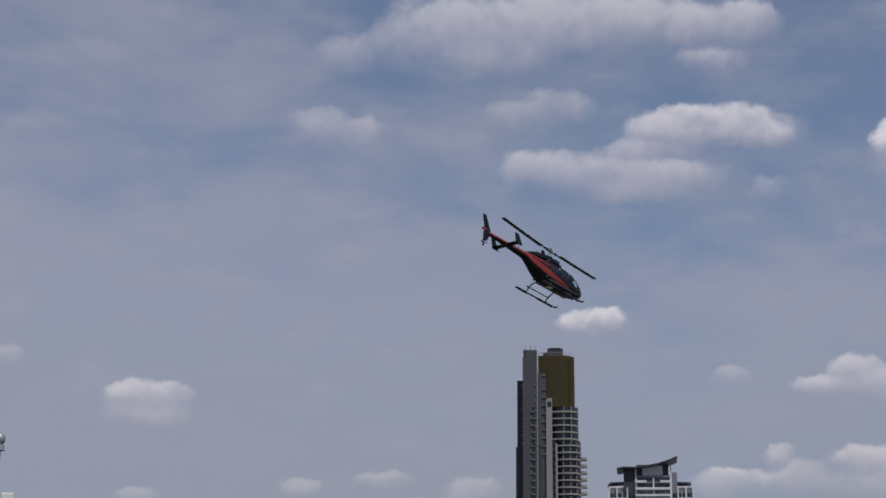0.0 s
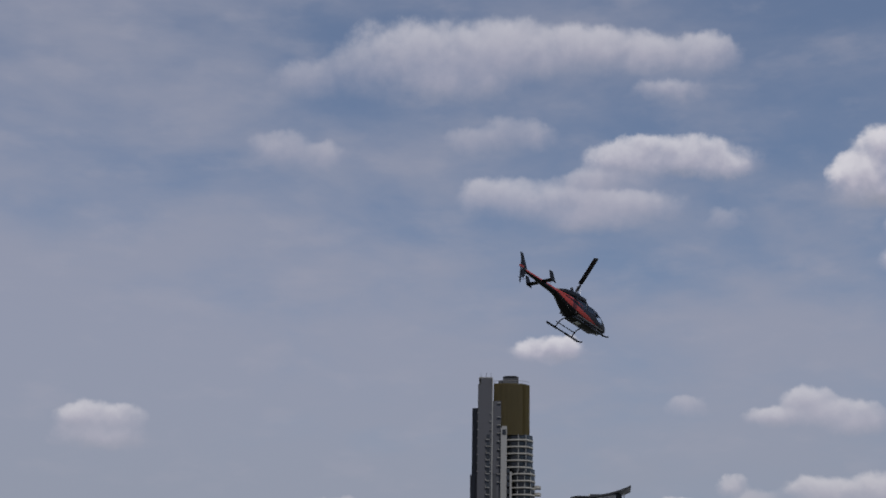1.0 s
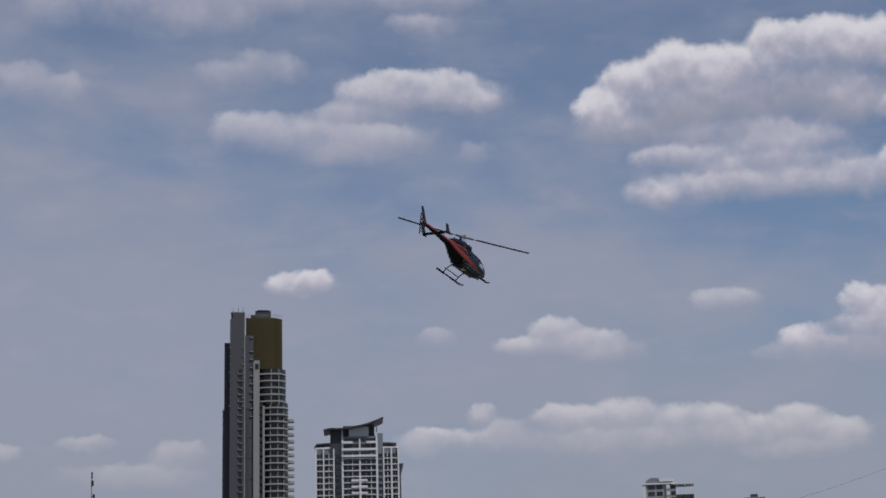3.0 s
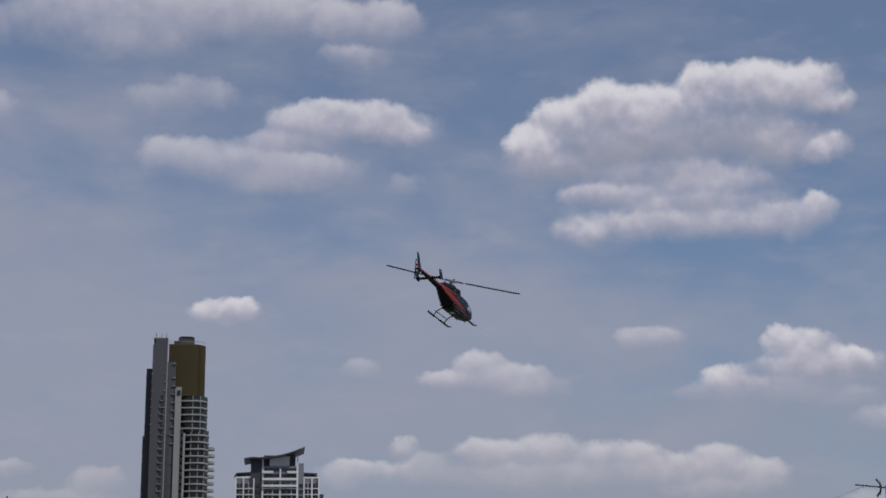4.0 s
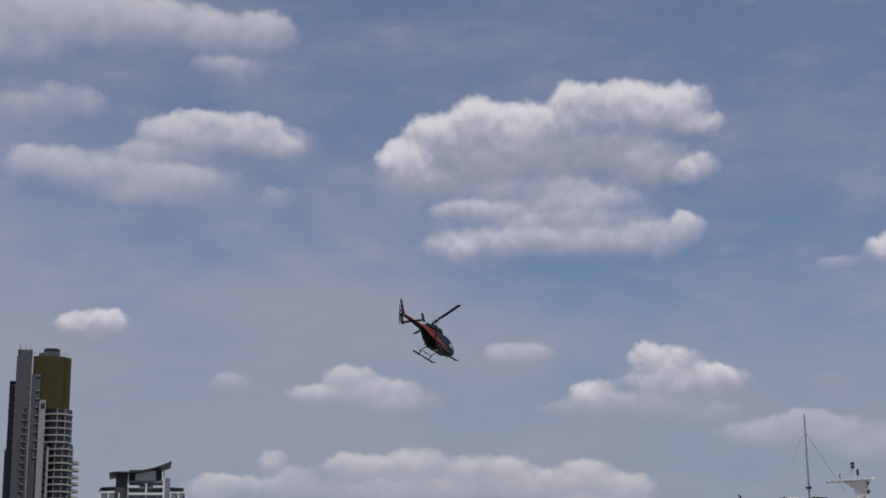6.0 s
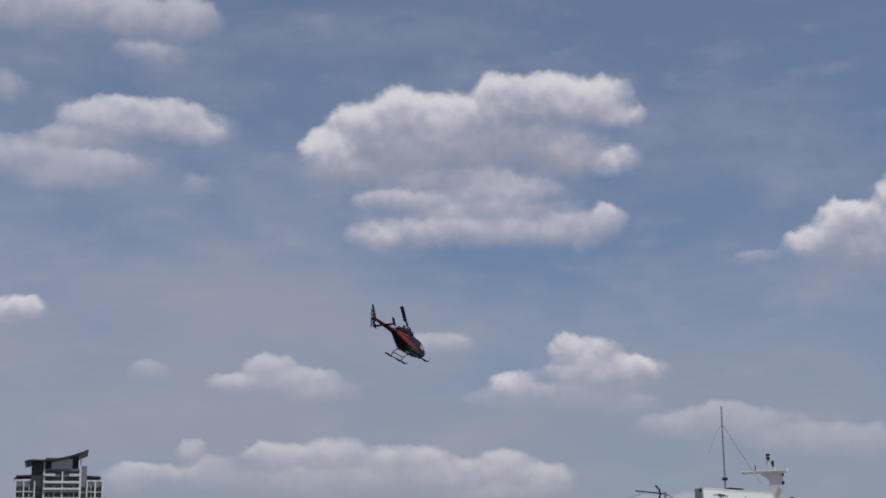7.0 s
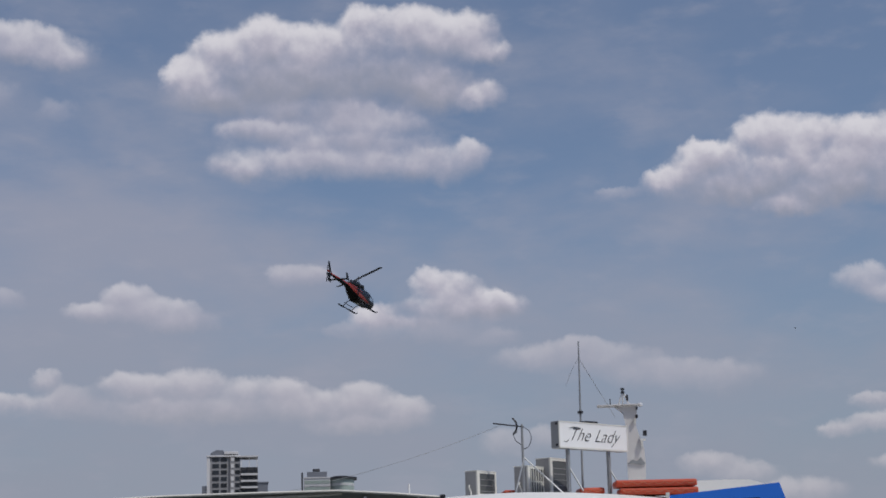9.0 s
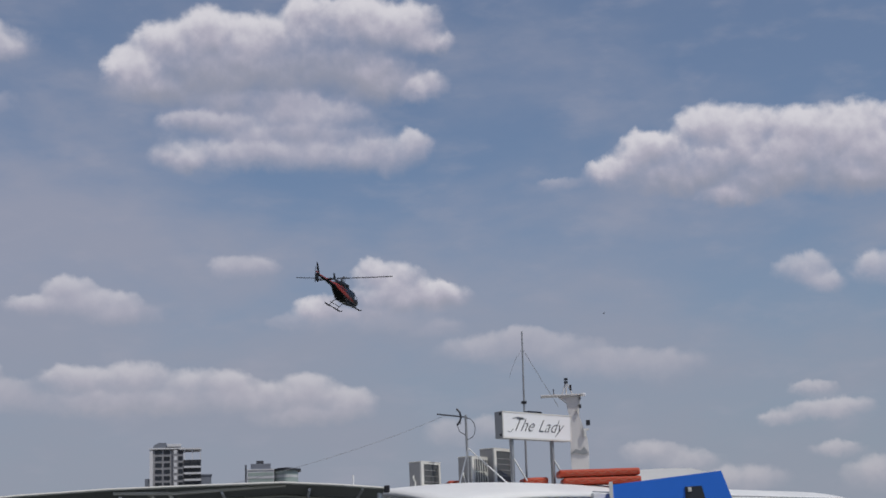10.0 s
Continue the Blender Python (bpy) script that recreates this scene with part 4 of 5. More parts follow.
def ac_unit(m, w, d, h, label, upright=False):
    """Outdoor condenser on feet: casing, framed coil, pipes."""
    t = thing("air_conditioner", m, label, "air conditioner", "condensers on the roof")
    # casing coloured as if in shade, darker than the cream front
    body = part("casing", boxes((-w / 2, w / 2, 0.03, d, 0.05, h), bevel=0.012), M_ACGREY, t)
    frame_bars = boxes((-w / 2, w / 2, -0.012, 0.03, h - 0.05, h), (-w / 2, w / 2, -0.012, 0.03, 0.05, 0.12), (-w / 2, -w / 2 + 0.10, -0.012, 0.03, 0.12, h - 0.05), (w / 2 - 0.06, w / 2, -0.012, 0.03, 0.12, h - 0.05))
    part("front_frame", frame_bars, M_ACWHITE, t, "cream-white front frame")
    part("coil", boxes((-w / 2 + 0.06, w / 2 - 0.06, 0.005, 0.03, 0.12, h - 0.05)), M_GRILLE, t, "dark finned coil")
    if upright:
        bar = part("guard_bar", boxes((0, 0.022, -0.010, 0.006, 0.12, h - 0.05)), M_ACWHITE, t)
        bar.location.x = -w / 2 + 0.14
        for i in range(1, 6):
            again(bar, -w / 2 + 0.14 + 0.105 * i)
        part("guard_rail", boxes((-w / 2 + 0.06, w / 2 - 0.06, -0.012, 0.004, h * 0.52, h * 0.52 + 0.02)), M_ACWHITE, t)
    else:
        n = int((h - 0.2) / 0.14)
        bar = part("coil_bar", boxes((-w / 2 + 0.06, w / 2 - 0.06, -0.004, 0.006, 0, 0.012)), M_ACGREY, t)
        bar.location.z = 0.18
        for i in range(1, n):
            again(bar, 0, 0, 0.18 + 0.14 * i)
    for x in (-w / 2 + 0.1, w / 2 - 0.1):
        part("foot", boxes((x - 0.04, x + 0.04, 0, d, -0.02, 0.05)), M_DARKMETAL, t)
    part("lid", boxes((-w / 2 - 0.01, w / 2 + 0.01, -0.02, d + 0.01, h, h + 0.02), bevel=0.006), M_ACWHITE, t)
    part("pipe", tube([(-w / 2 - 0.01, d * 0.6, h * 0.5), (-w / 2 - 0.09, d * 0.5, h * 0.42), (-w / 2 - 0.05, d * 0.4, h * 0.25), (-w / 2 - 0.12, d * 0.3, 0.06), (-w / 2 - 0.06, -0.1, 0.0)], 0.018, 8), M_ACWHITE, t, "white lagged pipe")
    return t


def name_sign():
    t = thing("sign_board", at_boat(0.25, 0.0, 0, 46), "white light-box name sign on two posts, script lettering", "sign")
    z0, z1, w = 6.57, 7.22, 2.42
    part("sign_box", boxes((-w / 2, w / 2, 0.0, 0.26, z0, z1), bevel=0.012), M_BOATGREY, t, "grey metal sign box")
    face = part("sign_face", boxes((-w / 2 + 0.02, w / 2 - 0.02, -0.012, 0.004, z0 + 0.03, z1 - 0.03)), M_SIGNFACE, t, "white acrylic face")
    part("trim", boxes((-w / 2, w / 2, -0.02, 0.0, z0, z0 + 0.035), (-w / 2, w / 2, -0.02, 0.0, z1 - 0.03, z1), (-w / 2, -w / 2 + 0.03, -0.02, 0, z0, z1), (w / 2 - 0.03, w / 2, -0.02, 0, z0, z1)), M_ACWHITE, t)
    for z in (z0 + 0.05, z1 - 0.09):
        part("bolt", boxes((-w / 2 - 0.02, -w / 2, 0.02, 0.08, z, z + 0.05)), M_DARKMETAL, t)
    x = -0.92
    for word, wide in (("The", 0.68), ("Lady", 0.92)):
        cu = bpy.data.curves.new("lettering", "FONT")
        cu.body, cu.size, cu.shear, cu.extrude, cu.space_character = word, 0.46, 0.62, 0.004, 1.0
        cu.offset = -0.008
        ob = new("lettering", cu)
        bpy.context.view_layer.update()
        me = bpy.data.meshes.new_from_object(ob)
        bpy.data.objects.remove(ob)
        k = wide / max(0.01, max(v.co.x for v in me.vertices) - min(v.co.x for v in me.vertices))
        for v in me.vertices:
            v.co.x *= k
        me.materials.clear()
        me.materials.append(M_LETTER)
        lo = new("lettering", me)
        lo.parent = t
        lo.matrix_basis = pose(x, -0.018, z0 + 0.19, 90, 0, 0)
        tagged(lo, "dark slanted script lettering")
        x += wide + 0.22
    # flourishes of the script capitals
    part("flourish", tube([(-1.04, -0.018, 6.74), (-0.96, -0.018, 6.72), (-0.86, -0.018, 6.80)], [0.004, 0.008, 0.005], 6), M_LETTER, face)
    part("flourish", tube([(-0.86, -0.018, 7.05), (-0.70, -0.018, 7.09), (-0.45, -0.018, 7.08)], [0.006, 0.010, 0.004], 6), M_LETTER, face)
    for px in (-0.80, 0.62):
        p = part("post", boxes((px - 0.035, px + 0.035, 0.08, 0.16, 5.35, z0)), M_POLE, t)
        part("stay", tube([(px + 0.03, 0.1, 6.1), (px + 0.10, -0.25, 5.54)], 0.02, 6), M_POLE, p)
    part("box_lamp", boxes((-0.25, 0.2, 0.02, 0.2, z1, z1 + 0.05)), M_DARKMETAL, t)
    return t


def pole_mast():
    t = thing("radio_mast", at_boat(-0.07, 1.3, 5.42), "tall thin grey radio mast with guy wires", "mast")
    part("pole", tube([(0, 0, 0), (0.02, 0, 2.0), (0.05, 0, 4.06)], [0.030, 0.026, 0.018], 8), M_POLE, t)
    part("clamp", boxes((-0.05, 0.09, -0.05, 0.05, 2.2, 2.26)), M_DARKMETAL, t)
    part("guy_wire", tube([(0.04, 0, 3.62), (0.45, 1.2, 3.05), (0.95, 3.0, 2.42)], 0.007, 6), M_POLE, t)
    part("guy_wire", tube([(0.04, 0, 3.62), (-0.15, 0.8, 3.45), (-0.35, 2.0, 3.15)], 0.0035, 5), M_POLE, t)
    return t


def tv_aerial():
    t = thing("tv_aerial", at_boat(-1.48, -0.4, 5.45), "grey pole with a television aerial and looped cable", "antenna")
    part("pole", tube([(0, 0, 0), (0.0, 0, 1.76)], 0.03, 8), M_POLE, t)
    part("boom", tube([(0.04, 0, 1.70), (-0.70, -0.05, 1.80)], 0.016, 6), M_DARKMETAL, t)
    part("reflector", boxes((-0.16, -0.13, -0.16, 0.16, 1.56, 1.60)), M_DARKMETAL, t)
    for s in (-1, 1):
        part("reflector_rod", tube([(-0.22, 0, 1.72 + s * 0.20), (-0.14, 0, 1.72 + s * 0.10), (-0.12, 0, 1.72)], 0.026, 6), M_DARKMETAL, t)
    rod = part("element", tube([(0, -0.14, 0), (0, 0.14, 0)], 0.008, 6), M_DARKMETAL, t)
    rod.location = (-0.68, -0.05, 1.80)
    for i in range(1, 7):
        again(rod, -0.68 + 0.08 * i, -0.05, 1.80 - 0.011 * i)
    loop = [(0.02 + 0.20 * math.sin(a), -0.02, 1.42 - 0.26 * math.cos(a)) for a in [math.pi * k / 9 for k in range(10)]]
    part("cable_loop", tube(loop[::-1], 0.009, 6), M_DARKMETAL, t)
    part("cable_loop", tube([(-0.22, 0, 1.52), (-0.16, -0.02, 1.36), (-0.02, -0.03, 1.26)], 0.009, 6), M_DARKMETAL, t)
    for s, b in ((-1, 0.55), (1, 0.62)):
        part("brace", tube([(0.03, 0, 0.95), (s * b + 0.35, -0.5, 0.02)], 0.018, 6), M_ALU, t)
    return t


def float_stack(m, w, label, tiers=2):
    t = thing("life_float", m, label, "life float", "orange floats on the roof")
    for k in range(tiers):
        x0, z = (0.0, 0.0) if k else (0.10, 0.0)
        zz = 0.19 * k
        bm = bmesh.new()
        box(bm, -w / 2 + x0, w / 2 - 0.02 * k, -0.35, 0.35, zz + 0.0, zz + 0.17, bevel=0.05)
        f = part("float", bm, M_ORANGE, t, "moulded orange float")
        n = max(2, int(w / 0.28))
        for i in range(n):
            x = -w / 2 + 0.16 + i * (w - 0.2) / n
            sag = [(x + 0.24 * u, -0.37, zz + 0.12 - 0.06 * math.sin(math.pi * u)) for u in (0, 0.25, 0.5, 0.75, 1)]
            part("grab_line", tube(sag, 0.009, 6), M_ROPE, f)
    return t


def ship_mast():
    t = thing("ship_mast", at_boat(1.34, 5.5, 0.14), "white ship mast with crosstree, radar and signal lamps", "mast")
    part("column", prism([(-0.12, 5.3), (0.30, 5.3), (0.35, 6.5), (0.33, 6.9), (0.13, 7.55), (0.19, 8.12), (-0.45, 8.12), (-0.21, 7.92), (-0.12, 7.45), (-0.16, 6.5)], -0.10, 0.10, "y"), M_MAST, t, "pale grey waisted mast column")
    part("crosstree", boxes((-0.92, 0.28, -0.22, 0.22, 8.12, 8.155), bevel=0.008), M_MAST, t)
    part("end_lamp", boxes((0.26, 0.34, -0.05, 0.05, 8.10, 8.20), bevel=0.02), M_LENS, t)
    part("lamp_frame", tube([(-0.32, 0, 8.15), (-0.22, 0, 8.46), (-0.15, 0, 8.46), (-0.02, 0, 8.15)], 0.018, 6), M_MAST, t)
    part("lamp_frame", tube([(-0.20, 0, 8.15), (-0.19, 0, 8.46)], 0.02, 6), M_MAST, t)
    for z in (8.48, 8.57):
        part("signal_lamp", tube([(-0.19, 0, z), (-0.19, 0, z + 0.06)], 0.055, 10), M_DARKMETAL, t)
    part("lamp_stem", tube([(-0.19, 0, 8.46), (-0.19, 0, 8.64)], 0.022, 6), M_STEEL, t)
    part("horn", boxes((-0.10, -0.04, -0.05, 0.05, 8.28, 8.44), bevel=0.01), M_DARKMETAL, t)
    part("whip", tube([(-0.55, 0, 8.15), (-0.55, 0, 8.34)], 0.014, 6), M_DARKMETAL, t)
    part("side_lamp", boxes((0.15, 0.20, -0.18, -0.10, 8.00, 8.06)), M_DARKMETAL, t)
    part("side_lamp", boxes((0.13, 0.20, -0.18, -0.10, 7.76, 7.86), bevel=0.01), M_DARKMETAL, t)
    part("lamp_bracket", boxes((0.08, 0.13, -0.18, -0.10, 7.62, 7.76)), M_ACWHITE, t)
    part("speaker_box", boxes((0.31, 0.42, -0.2, -0.04, 7.27, 7.41), bevel=0.01), M_DARKMETAL, t, "small black loudhailer box")
    part("side_bracket", boxes((0.22, 0.38, -0.2, -0.1, 7.13, 7.18), (0.24, 0.30, -0.2, -0.1, 6.96, 7.13)), M_ACWHITE, t)
    part("stay_foot", prism([(-0.16, 6.5), (-0.02, 6.62), (0.12, 6.58), (0.22, 6.68), (0.34, 6.5), (0.2, 6.46), (0.0, 6.52)], -0.14, -0.1, "y"), M_BOATGREY, t, "grey bracket foot")
    part("deckhouse", boxes((-1.6, 2.2, -1.0, 3.5, 1.0, 5.32), bevel=0.05), M_BOATWHITE, t)
    part("hull", prism([(-6.0, 1.2), (9.0, 1.5), (7.5, -0.6), (-5.5, -0.6)], -1.8, 4.5, "y"), M_HULL, t)
    return t


def blue_launch():
    t = thing("launch", at_boat(0, -2.6, 0), "launch with a raked bright-blue wheelhouse side", "boat")
    blue = part("wheelhouse", prism([(1.86, 1.0), (1.86, 5.25), (4.34, 5.47), (4.64, 4.55), (4.5, 1.0)], 0.0, 1.1, "y"), M_BLUE, t, "bright-blue raked wheelhouse")
    part("window", prism([(3.50, 4.82), (3.50, 5.14), (3.88, 5.15), (3.95, 4.82)], -0.02, 0.03, "y"), M_WINDOW, blue, "small dark window")
    part("window_lamp", boxes((3.56, 3.64, -0.08, -0.02, 5.02, 5.12), bevel=0.01), M_ACWHITE, blue)
    part("corner_post", boxes((1.80, 1.88, -0.03, 0.1, 1.0, 5.32)), M_BOATWHITE, t)
    part("hull", prism([(0.5, 1.0), (6.5, 1.2), (5.6, -0.5), (0.9, -0.5)], -0.2, 2.2, "y"), M_HULL, t)
    return t


def white_canopy():
    t = thing("boat_canopy", at_boat(0, 3.2, 0), "white rounded fibreglass boat canopy behind the floats", "canopy")
    prof = [(1.2, 5.92), (2.6, 5.97), (3.6, 5.98), (4.25, 5.96), (4.7, 5.84), (4.6, 5.2), (1.2, 5.2)]
    part("shell", prism(prof, 0, 2.5, "y"), M_BOATWHITE, t, "white rounded canopy shell")
    for x in (1.4, 4.4):
        for y in (0.1, 2.4):
            part("post", tube([(x, y, 0.9), (x, y, 5.25)], 0.05, 8), M_BOATWHITE, t)
    part("hull", prism([(0.2, 1.0), (6.5, 1.2), (5.6, -0.5), (0.6, -0.5)], 0.0, 2.6, "y"), M_HULL, t)
    return t


def pier_canopy():
    """Dark tarpaulin on aluminium tubes over a pontoon, seen from below its front edge."""
    t = thing("pontoon_canopy", bearing(22.41, 24.0), "dark tarpaulin canopy on aluminium tubes over a pontoon", "canopy")
    front = [(-4.4, 4.56), (-3.9, 4.60), (-2.57, 4.655), (-1.2, 4.675), (0.0, 4.685), (0.8, 4.63), (1.54, 4.56)]
    back = [(x * 1.0, z - 0.12) for x, z in front]
    bm = bmesh.new()
    rows = []
    for y, prof in ((0.0, front), (3.0, [(x, z - 0.06) for x, z in front]), (9.0, back)):
        rows.append(([bm.verts.new((x, y, z)) for x, z in prof], [bm.verts.new((x, y, z - 0.02)) for x, z in prof]))
    for (a, a2), (b, b2) in zip(rows, rows[1:]):
        for i in range(len(front) - 1):
            bm.faces.new((a[i], a[i + 1], b[i + 1], b[i]))
            bm.faces.new((a2[i], b2[i], b2[i + 1], a2[i + 1]))
    for (a, a2) in (rows[0], rows[-1]):
        for i in range(len(front) - 1):
            bm.faces.new((a[i], a2[i], a2[i + 1], a[i + 1]))
    part("tarpaulin", bm, M_TARP, t, "dark sagging tarpaulin")
    part("front_tube", tube([(x, -0.02, z) for x, z in front], 0.020, 8), M_ACWHITE, t, "pale front tube")
    part("cross_tube", tube([(-2.5, 0.05, 4.60), (-1.6, 0.1, 4.58), (0.05, 0.1, 4.655)], 0.026, 8), M_ACWHITE, t)
    part("cross_tube", tube([(-2.5, 3.0, 4.5), (1.5, 3.0, 4.42)], 0.03, 8), M_ALU, t)
    for y in (1.5, 4.5, 6.0, 7.5):
        part("purlin", tube([(-4.2, y, 4.47 - 0.012 * y), (0.0, y, 4.61 - 0.012 * y), (1.5, y, 4.48 - 0.012 * y)], 0.026, 8), M_ALU, t)
    for x in (-3.6, -2.4, -0.9, 0.4, 1.2):
        part("rafter", tube([(x, 0.05, 4.585 - 0.02 * abs(x)), (x, 8.9, 4.47 - 0.02 * abs(x))], 0.022, 8), M_ALU, t)
    part("end_cap", boxes((1.52, 1.60, -0.05, 0.12, 4.50, 4.60), bevel=0.01), M_DARKMETAL, t)
    for x in (-1.95, -1.68):
        part("curved_post", tube([(x - 0.06, 0.15, 4.60), (x, 0.15, 4.57), (x + 0.05, 0.15, 4.48), (x + 0.05, 0.15, 0.8)], 0.030, 8), M_ACWHITE, t, "bent white-painted post")
    for x, y in ((-4.2, 0.1), (1.45, 0.1), (-4.2, 8.8), (1.45, 8.8)):
        part("post", tube([(x, y, 0.8), (x, y, 4.5)], 0.035, 8), M_ALU, t)
    part("pontoon", boxes((-5.0, 2.2, -0.4, 9.4, -0.3, 0.8), bevel=0.05), M_HULL, t, "dark floating pontoon")
    return t


def hanging_cable():
    t = thing("cable", at_boat(0, 0, 0), "thin sagging cable from the aerial to the canopy", "cable")
    a, b = Vector((-2.0, -0.3, 7.22)), Vector((-9.6, -9.5, 4.66))
    pts = []
    for i in range(17):
        u = i / 16
        p = a.lerp(b, u)
        p.z -= 0.75 * 4 * u * (1 - u) * 0.5
        pts.append(p)
    part("wire", tube(pts, 0.0055, 6), M_POLE, t)
    return t


def mooring_stub():
    t = thing("rail_stub", at_boat(-4.22, -0.9, 5.1), "short white rail stub at the roof end", "post")
    part("stub", tube([(0, 0, 0), (0, 0, 0.72)], 0.022, 8), M_BOATWHITE, t)
    return t


def river_lamp():
    t = thing("lamp_post", bearing(-15.64, 70, 0), "grey lamp post with a round head by the river", "street lamp")
    part("pole", tube([(0, 0, -1), (0, 0, 6), (0.02, 0, 12.6)], [0.13, 0.10, 0.075], 10), M_POLE, t)
    part("collar", tube([(0, 0, 12.55), (0, 0, 12.8)], [0.26, 0.22], 12), M_POLE, t)
    bm = bmesh.new()
    bmesh.ops.create_uvsphere(bm, u_segments=14, v_segments=10, radius=0.26)
    for v in bm.verts:
        v.co = Vector((v.co.x, v.co.y, 13.05 + v.co.z * 1.1))
    part("globe", bm, M_POLE, t, "grey round lamp head", smooth=True)
    part("cabinet", boxes((0.25, 0.75, -0.3, 0.3, 9.6, 10.75), bevel=0.05), M_ACWHITE, t, "white box on the pole")
    return t


def signal_pole():
    t = thing("signal_pole", bearing(-1.83, 90, 0), "thin pole with two dark signal boxes", "pole")
    part("pole", tube([(0, 0, -1), (0, 0, 12.4)], 0.03, 8), M_POLE, t)
    part("signal_box", boxes((-0.04, 0.10, -0.1, 0.1, 12.0, 12.3), bevel=0.03), M_DARKMETAL, t)
    part("signal_box", boxes((0.05, 0.18, -0.1, 0.1, 11.3, 11.55), bevel=0.03), M_DARKMETAL, t)
    part("wind_vane", tube([(0, 0, 12.4), (0, 0, 12.75)], 0.04, 6), M_DARKMETAL, t)
    return t


party_boat()
ac_unit(at_boat(-2.40, -0.1, 5.455, 58), 0.80, 0.36, 0.66, "outdoor air conditioner with bare coil and shade-grey sides on the roof")
ac_unit(at_boat(-1.18, 0.2, 5.455, 58), 0.80, 0.40, 0.76, "cream outdoor air conditioner with upright guard bars on the roof", True)
ac_unit(at_boat(-0.64, 0.7, 5.455, 58), 0.80, 0.42, 0.98, "tall cream outdoor air conditioner beside the sign post")
name_sign()
pole_mast()
tv_aerial()
float_stack(at_boat(1.70, 0.5, 5.46, 6), 2.02, "stack of two orange life floats with looped grab lines")
float_stack(at_boat(-1.93, 0.9, 5.53, 10), 0.5, "small orange life float behind the condensers", 1)
float_stack(at_boat(0.06, 0.9, 5.53, 10), 0.72, "small orange life float under the sign", 1)
ship_mast()
blue_launch()
white_canopy()
pier_canopy()
hanging_cable()
mooring_stub()
river_lamp()
signal_pole()


def small_bird():
    t = thing("bird", pose(0, 0, 0), "small dark bird gliding over the boats", "bird")
    bm = bmesh.new()
    tube([(0, -0.11, 0), (0, -0.05, 0.005), (0, 0.03, 0.008), (0, 0.09, 0.012), (0, 0.13, 0.01)], [0.008, 0.032, 0.038, 0.026, 0.006], 8, bm)
    part("body", bm, M_DARKMETAL, t, smooth=True)
    for s in (-1, 1):
        part("wing", prism([(0.02, 0.04), (s * 0.10, 0.06), (s * 0.24, -0.03), (s * 0.10, -0.04), (0.02, -0.05)] if s > 0 else [(-0.02, 0.04), (-0.02, -0.05), (-0.10, -0.04), (-0.24, -0.03), (-0.10, 0.06)], 0.008, 0.016, "z"), M_DARKMETAL, t)
    part("tail", prism([(-0.015, -0.09), (0.015, -0.09), (0.035, -0.19), (-0.035, -0.19)], -0.003, 0.005, "z"), M_DARKMETAL, t)
    return t


bird = small_bird()
bird.scale = (0.4, 0.4, 0.4)


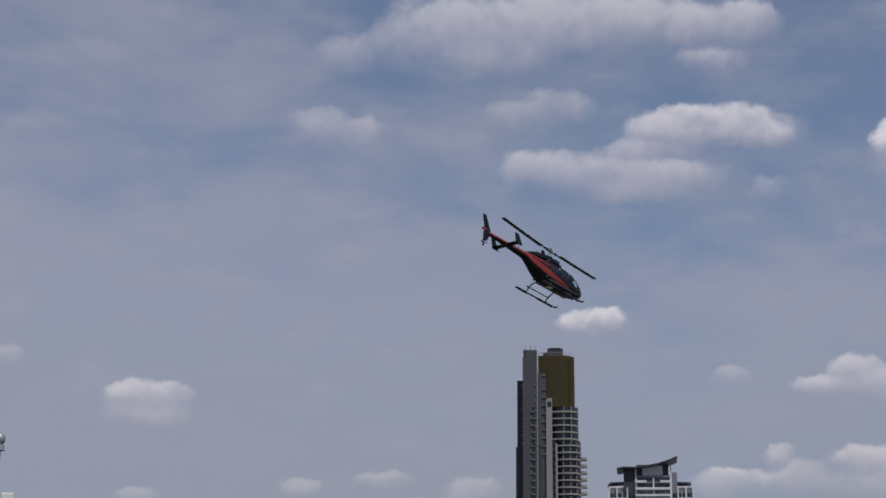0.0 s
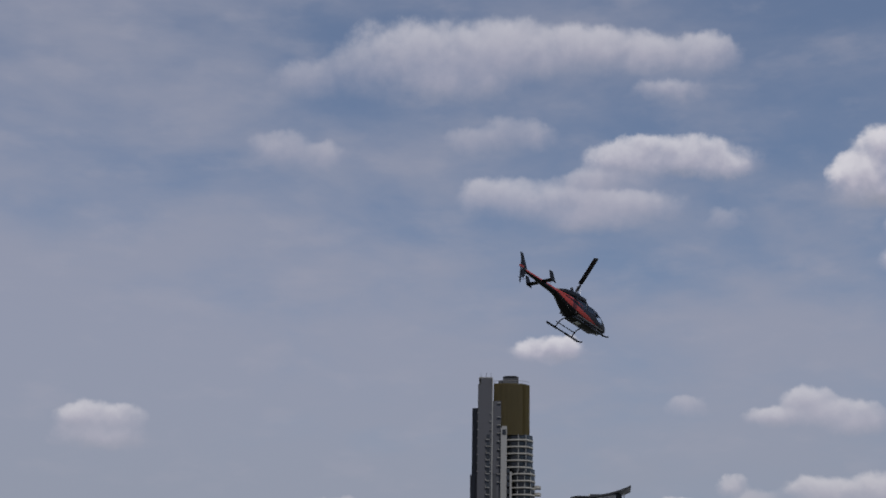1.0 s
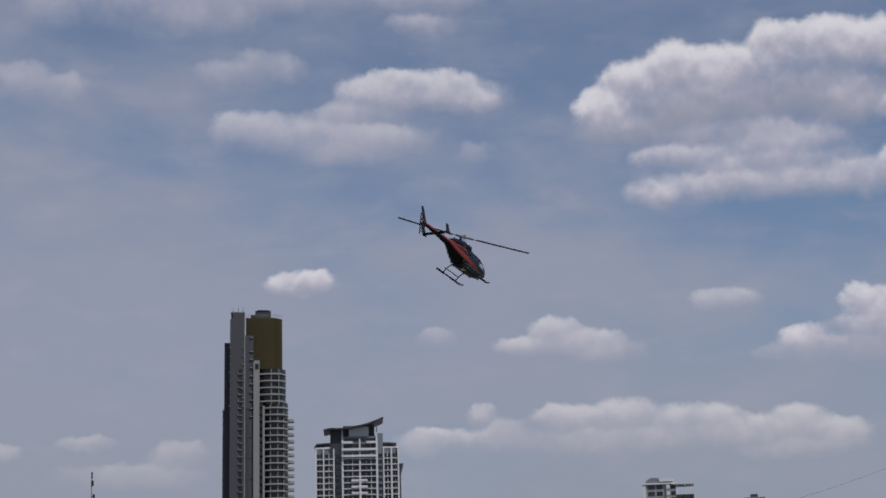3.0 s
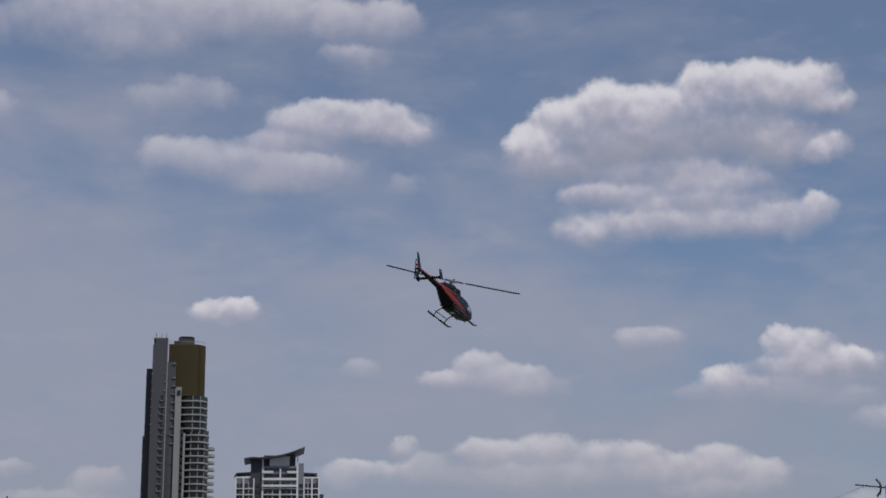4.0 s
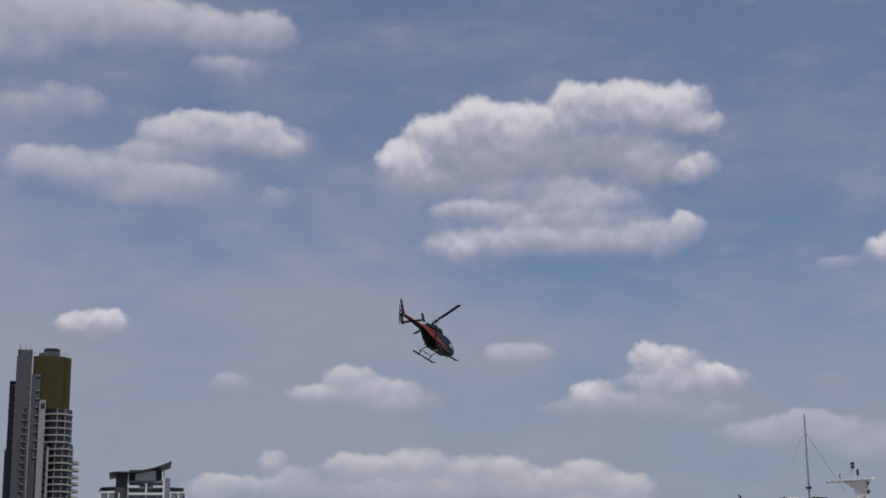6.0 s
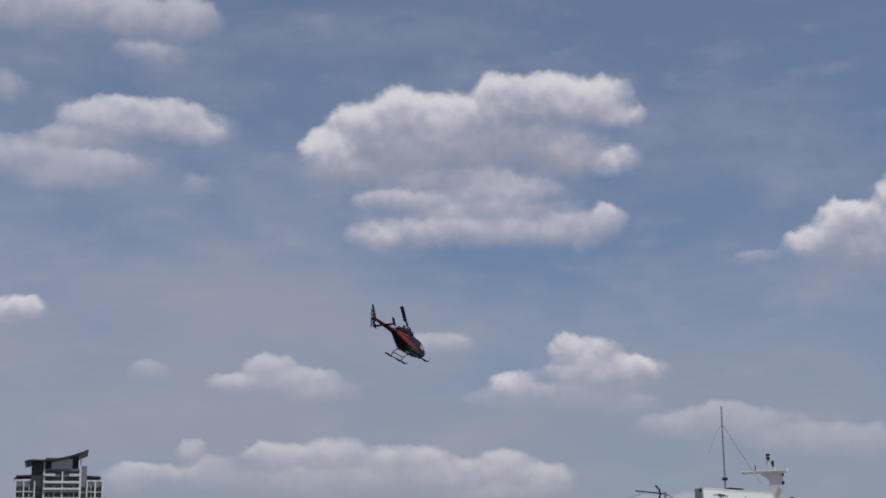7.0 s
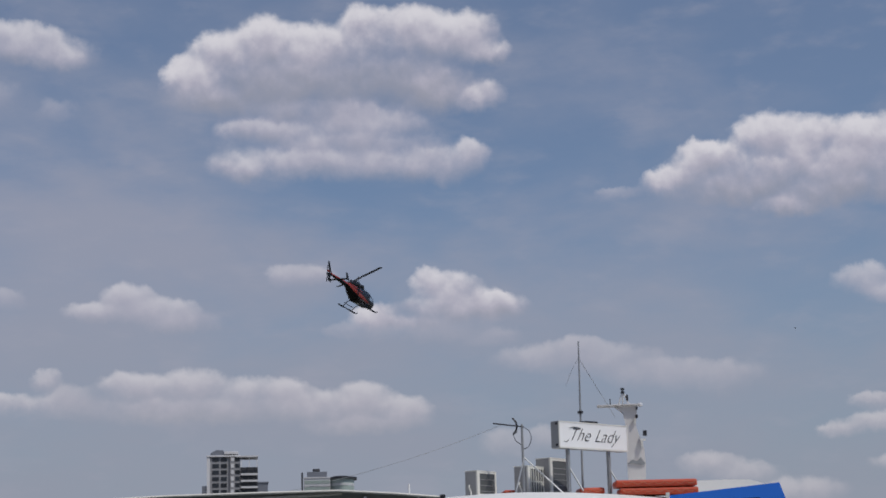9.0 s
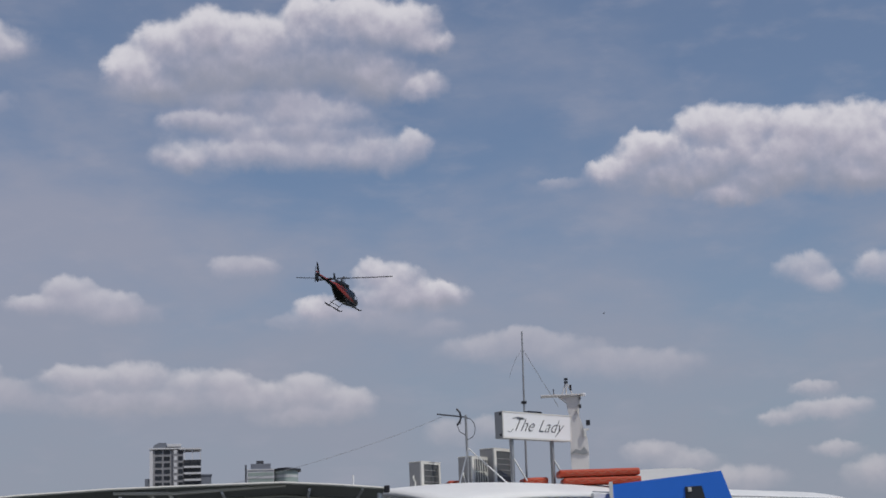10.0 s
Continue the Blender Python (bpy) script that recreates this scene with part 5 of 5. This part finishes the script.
# ---- what moves ----
FLIGHT = [
    (0.0, 6.82, 100.32, 27.75, -9.2, -1.2, -41.7),
    (0.5, 9.17, 103.00, 28.35, -9.1, 0.0, -41.6),
    (1.0, 12.16, 106.04, 28.77, -9.5, -1.8, -40.0),
    (1.5, 14.64, 108.00, 29.18, -9.3, 0.1, -39.9),
    (2.0, 17.37, 109.70, 29.33, -8.4, 1.5, -39.4),
    (2.5, 20.13, 111.35, 29.53, -8.3, 2.6, -38.5),
    (4.0, 28.68, 116.39, 29.78, -6.5, 2.5, -37.2),
    (4.5, 31.41, 118.48, 29.91, -6.4, 2.1, -38.0),
    (5.0, 34.49, 120.84, 29.98, -5.4, 2.4, -39.1),
    (5.5, 37.65, 123.32, 30.25, -5.0, 1.7, -40.8),
    (7.0, 47.67, 132.06, 30.97, -4.8, 0.7, -45.9),
    (7.5, 50.84, 134.91, 31.21, -4.8, 1.5, -46.9),
    (8.0, 54.15, 137.47, 31.42, -5.4, 1.9, -48.0),
    (8.5, 57.50, 139.83, 31.55, -5.1, 2.3, -48.1),
    (9.0, 60.72, 142.07, 31.72, -4.7, 2.4, -47.9),
    (9.5, 63.80, 144.24, 31.91, -4.2, 3.2, -47.8),
    (10.0, 67.15, 146.15, 32.05, -4.2, 2.7, -47.5),
]

# blade bearings (degrees, from the right-hand side towards the nose) at the flight's rows
BLADES = [95, 73, 137, 110, 128, 149, 42, 6, 39, 59, 112, 87, 105, 120, 139, 114, 178]


def rotor_rows(rate):
    """Turn by turn at about rate degrees a frame, so that the two blades stand as given at each row."""
    total, rows = float(BLADES[0]), []
    for i in range(len(BLADES) - 1):
        t0, t1 = FLIGHT[i][0], FLIGHT[i + 1][0]
        n = frame(t1) - frame(t0)
        want = BLADES[i + 1] - BLADES[i]
        turn = want + 180 * round((rate * n - want) / 180)
        rows += [(t0 + k / FPS, total + turn * k / n) for k in range(n)]
        total += turn
    return rows + [(FLIGHT[-1][0], total)]


def glide(t):
    """The bird's place over the water, flying across to the west."""
    az, el = 38.99 + 4.75 * (9.0 - t), 9.65 - 0.44 * (10.0 - t) * (0.15 if t < 9 else 1.0)
    a, e = radians(az), radians(el)
    return pose(80 * math.sin(a) * math.cos(e), 80 * math.cos(a) * math.cos(e), 3.0 + 80 * math.sin(e), 0, 20, 90 - az)


def motions():
    walk(bird, [(t, glide(t)) for t in (0.0, 1.5, 3.0, 4.5, 6.0, 7.5, 9.0, 9.5, 10.0)])
    walk(heli, [(t, pose(x, y, z, rx, ry, rz)) for t, x, y, z, rx, ry, rz in FLIGHT])
    walk(main_rotor, [(t, pose(0, 0, 3.07, 0, 3) @ pose(0, 0, 0, 0, 0, a)) for t, a in rotor_rows(78.0)])
    walk(tail_rotor, [(k / FPS, pose(-0.34, -6.3, 1.92, -30.0 * k)) for k in range(frame(10.0))])


motions()
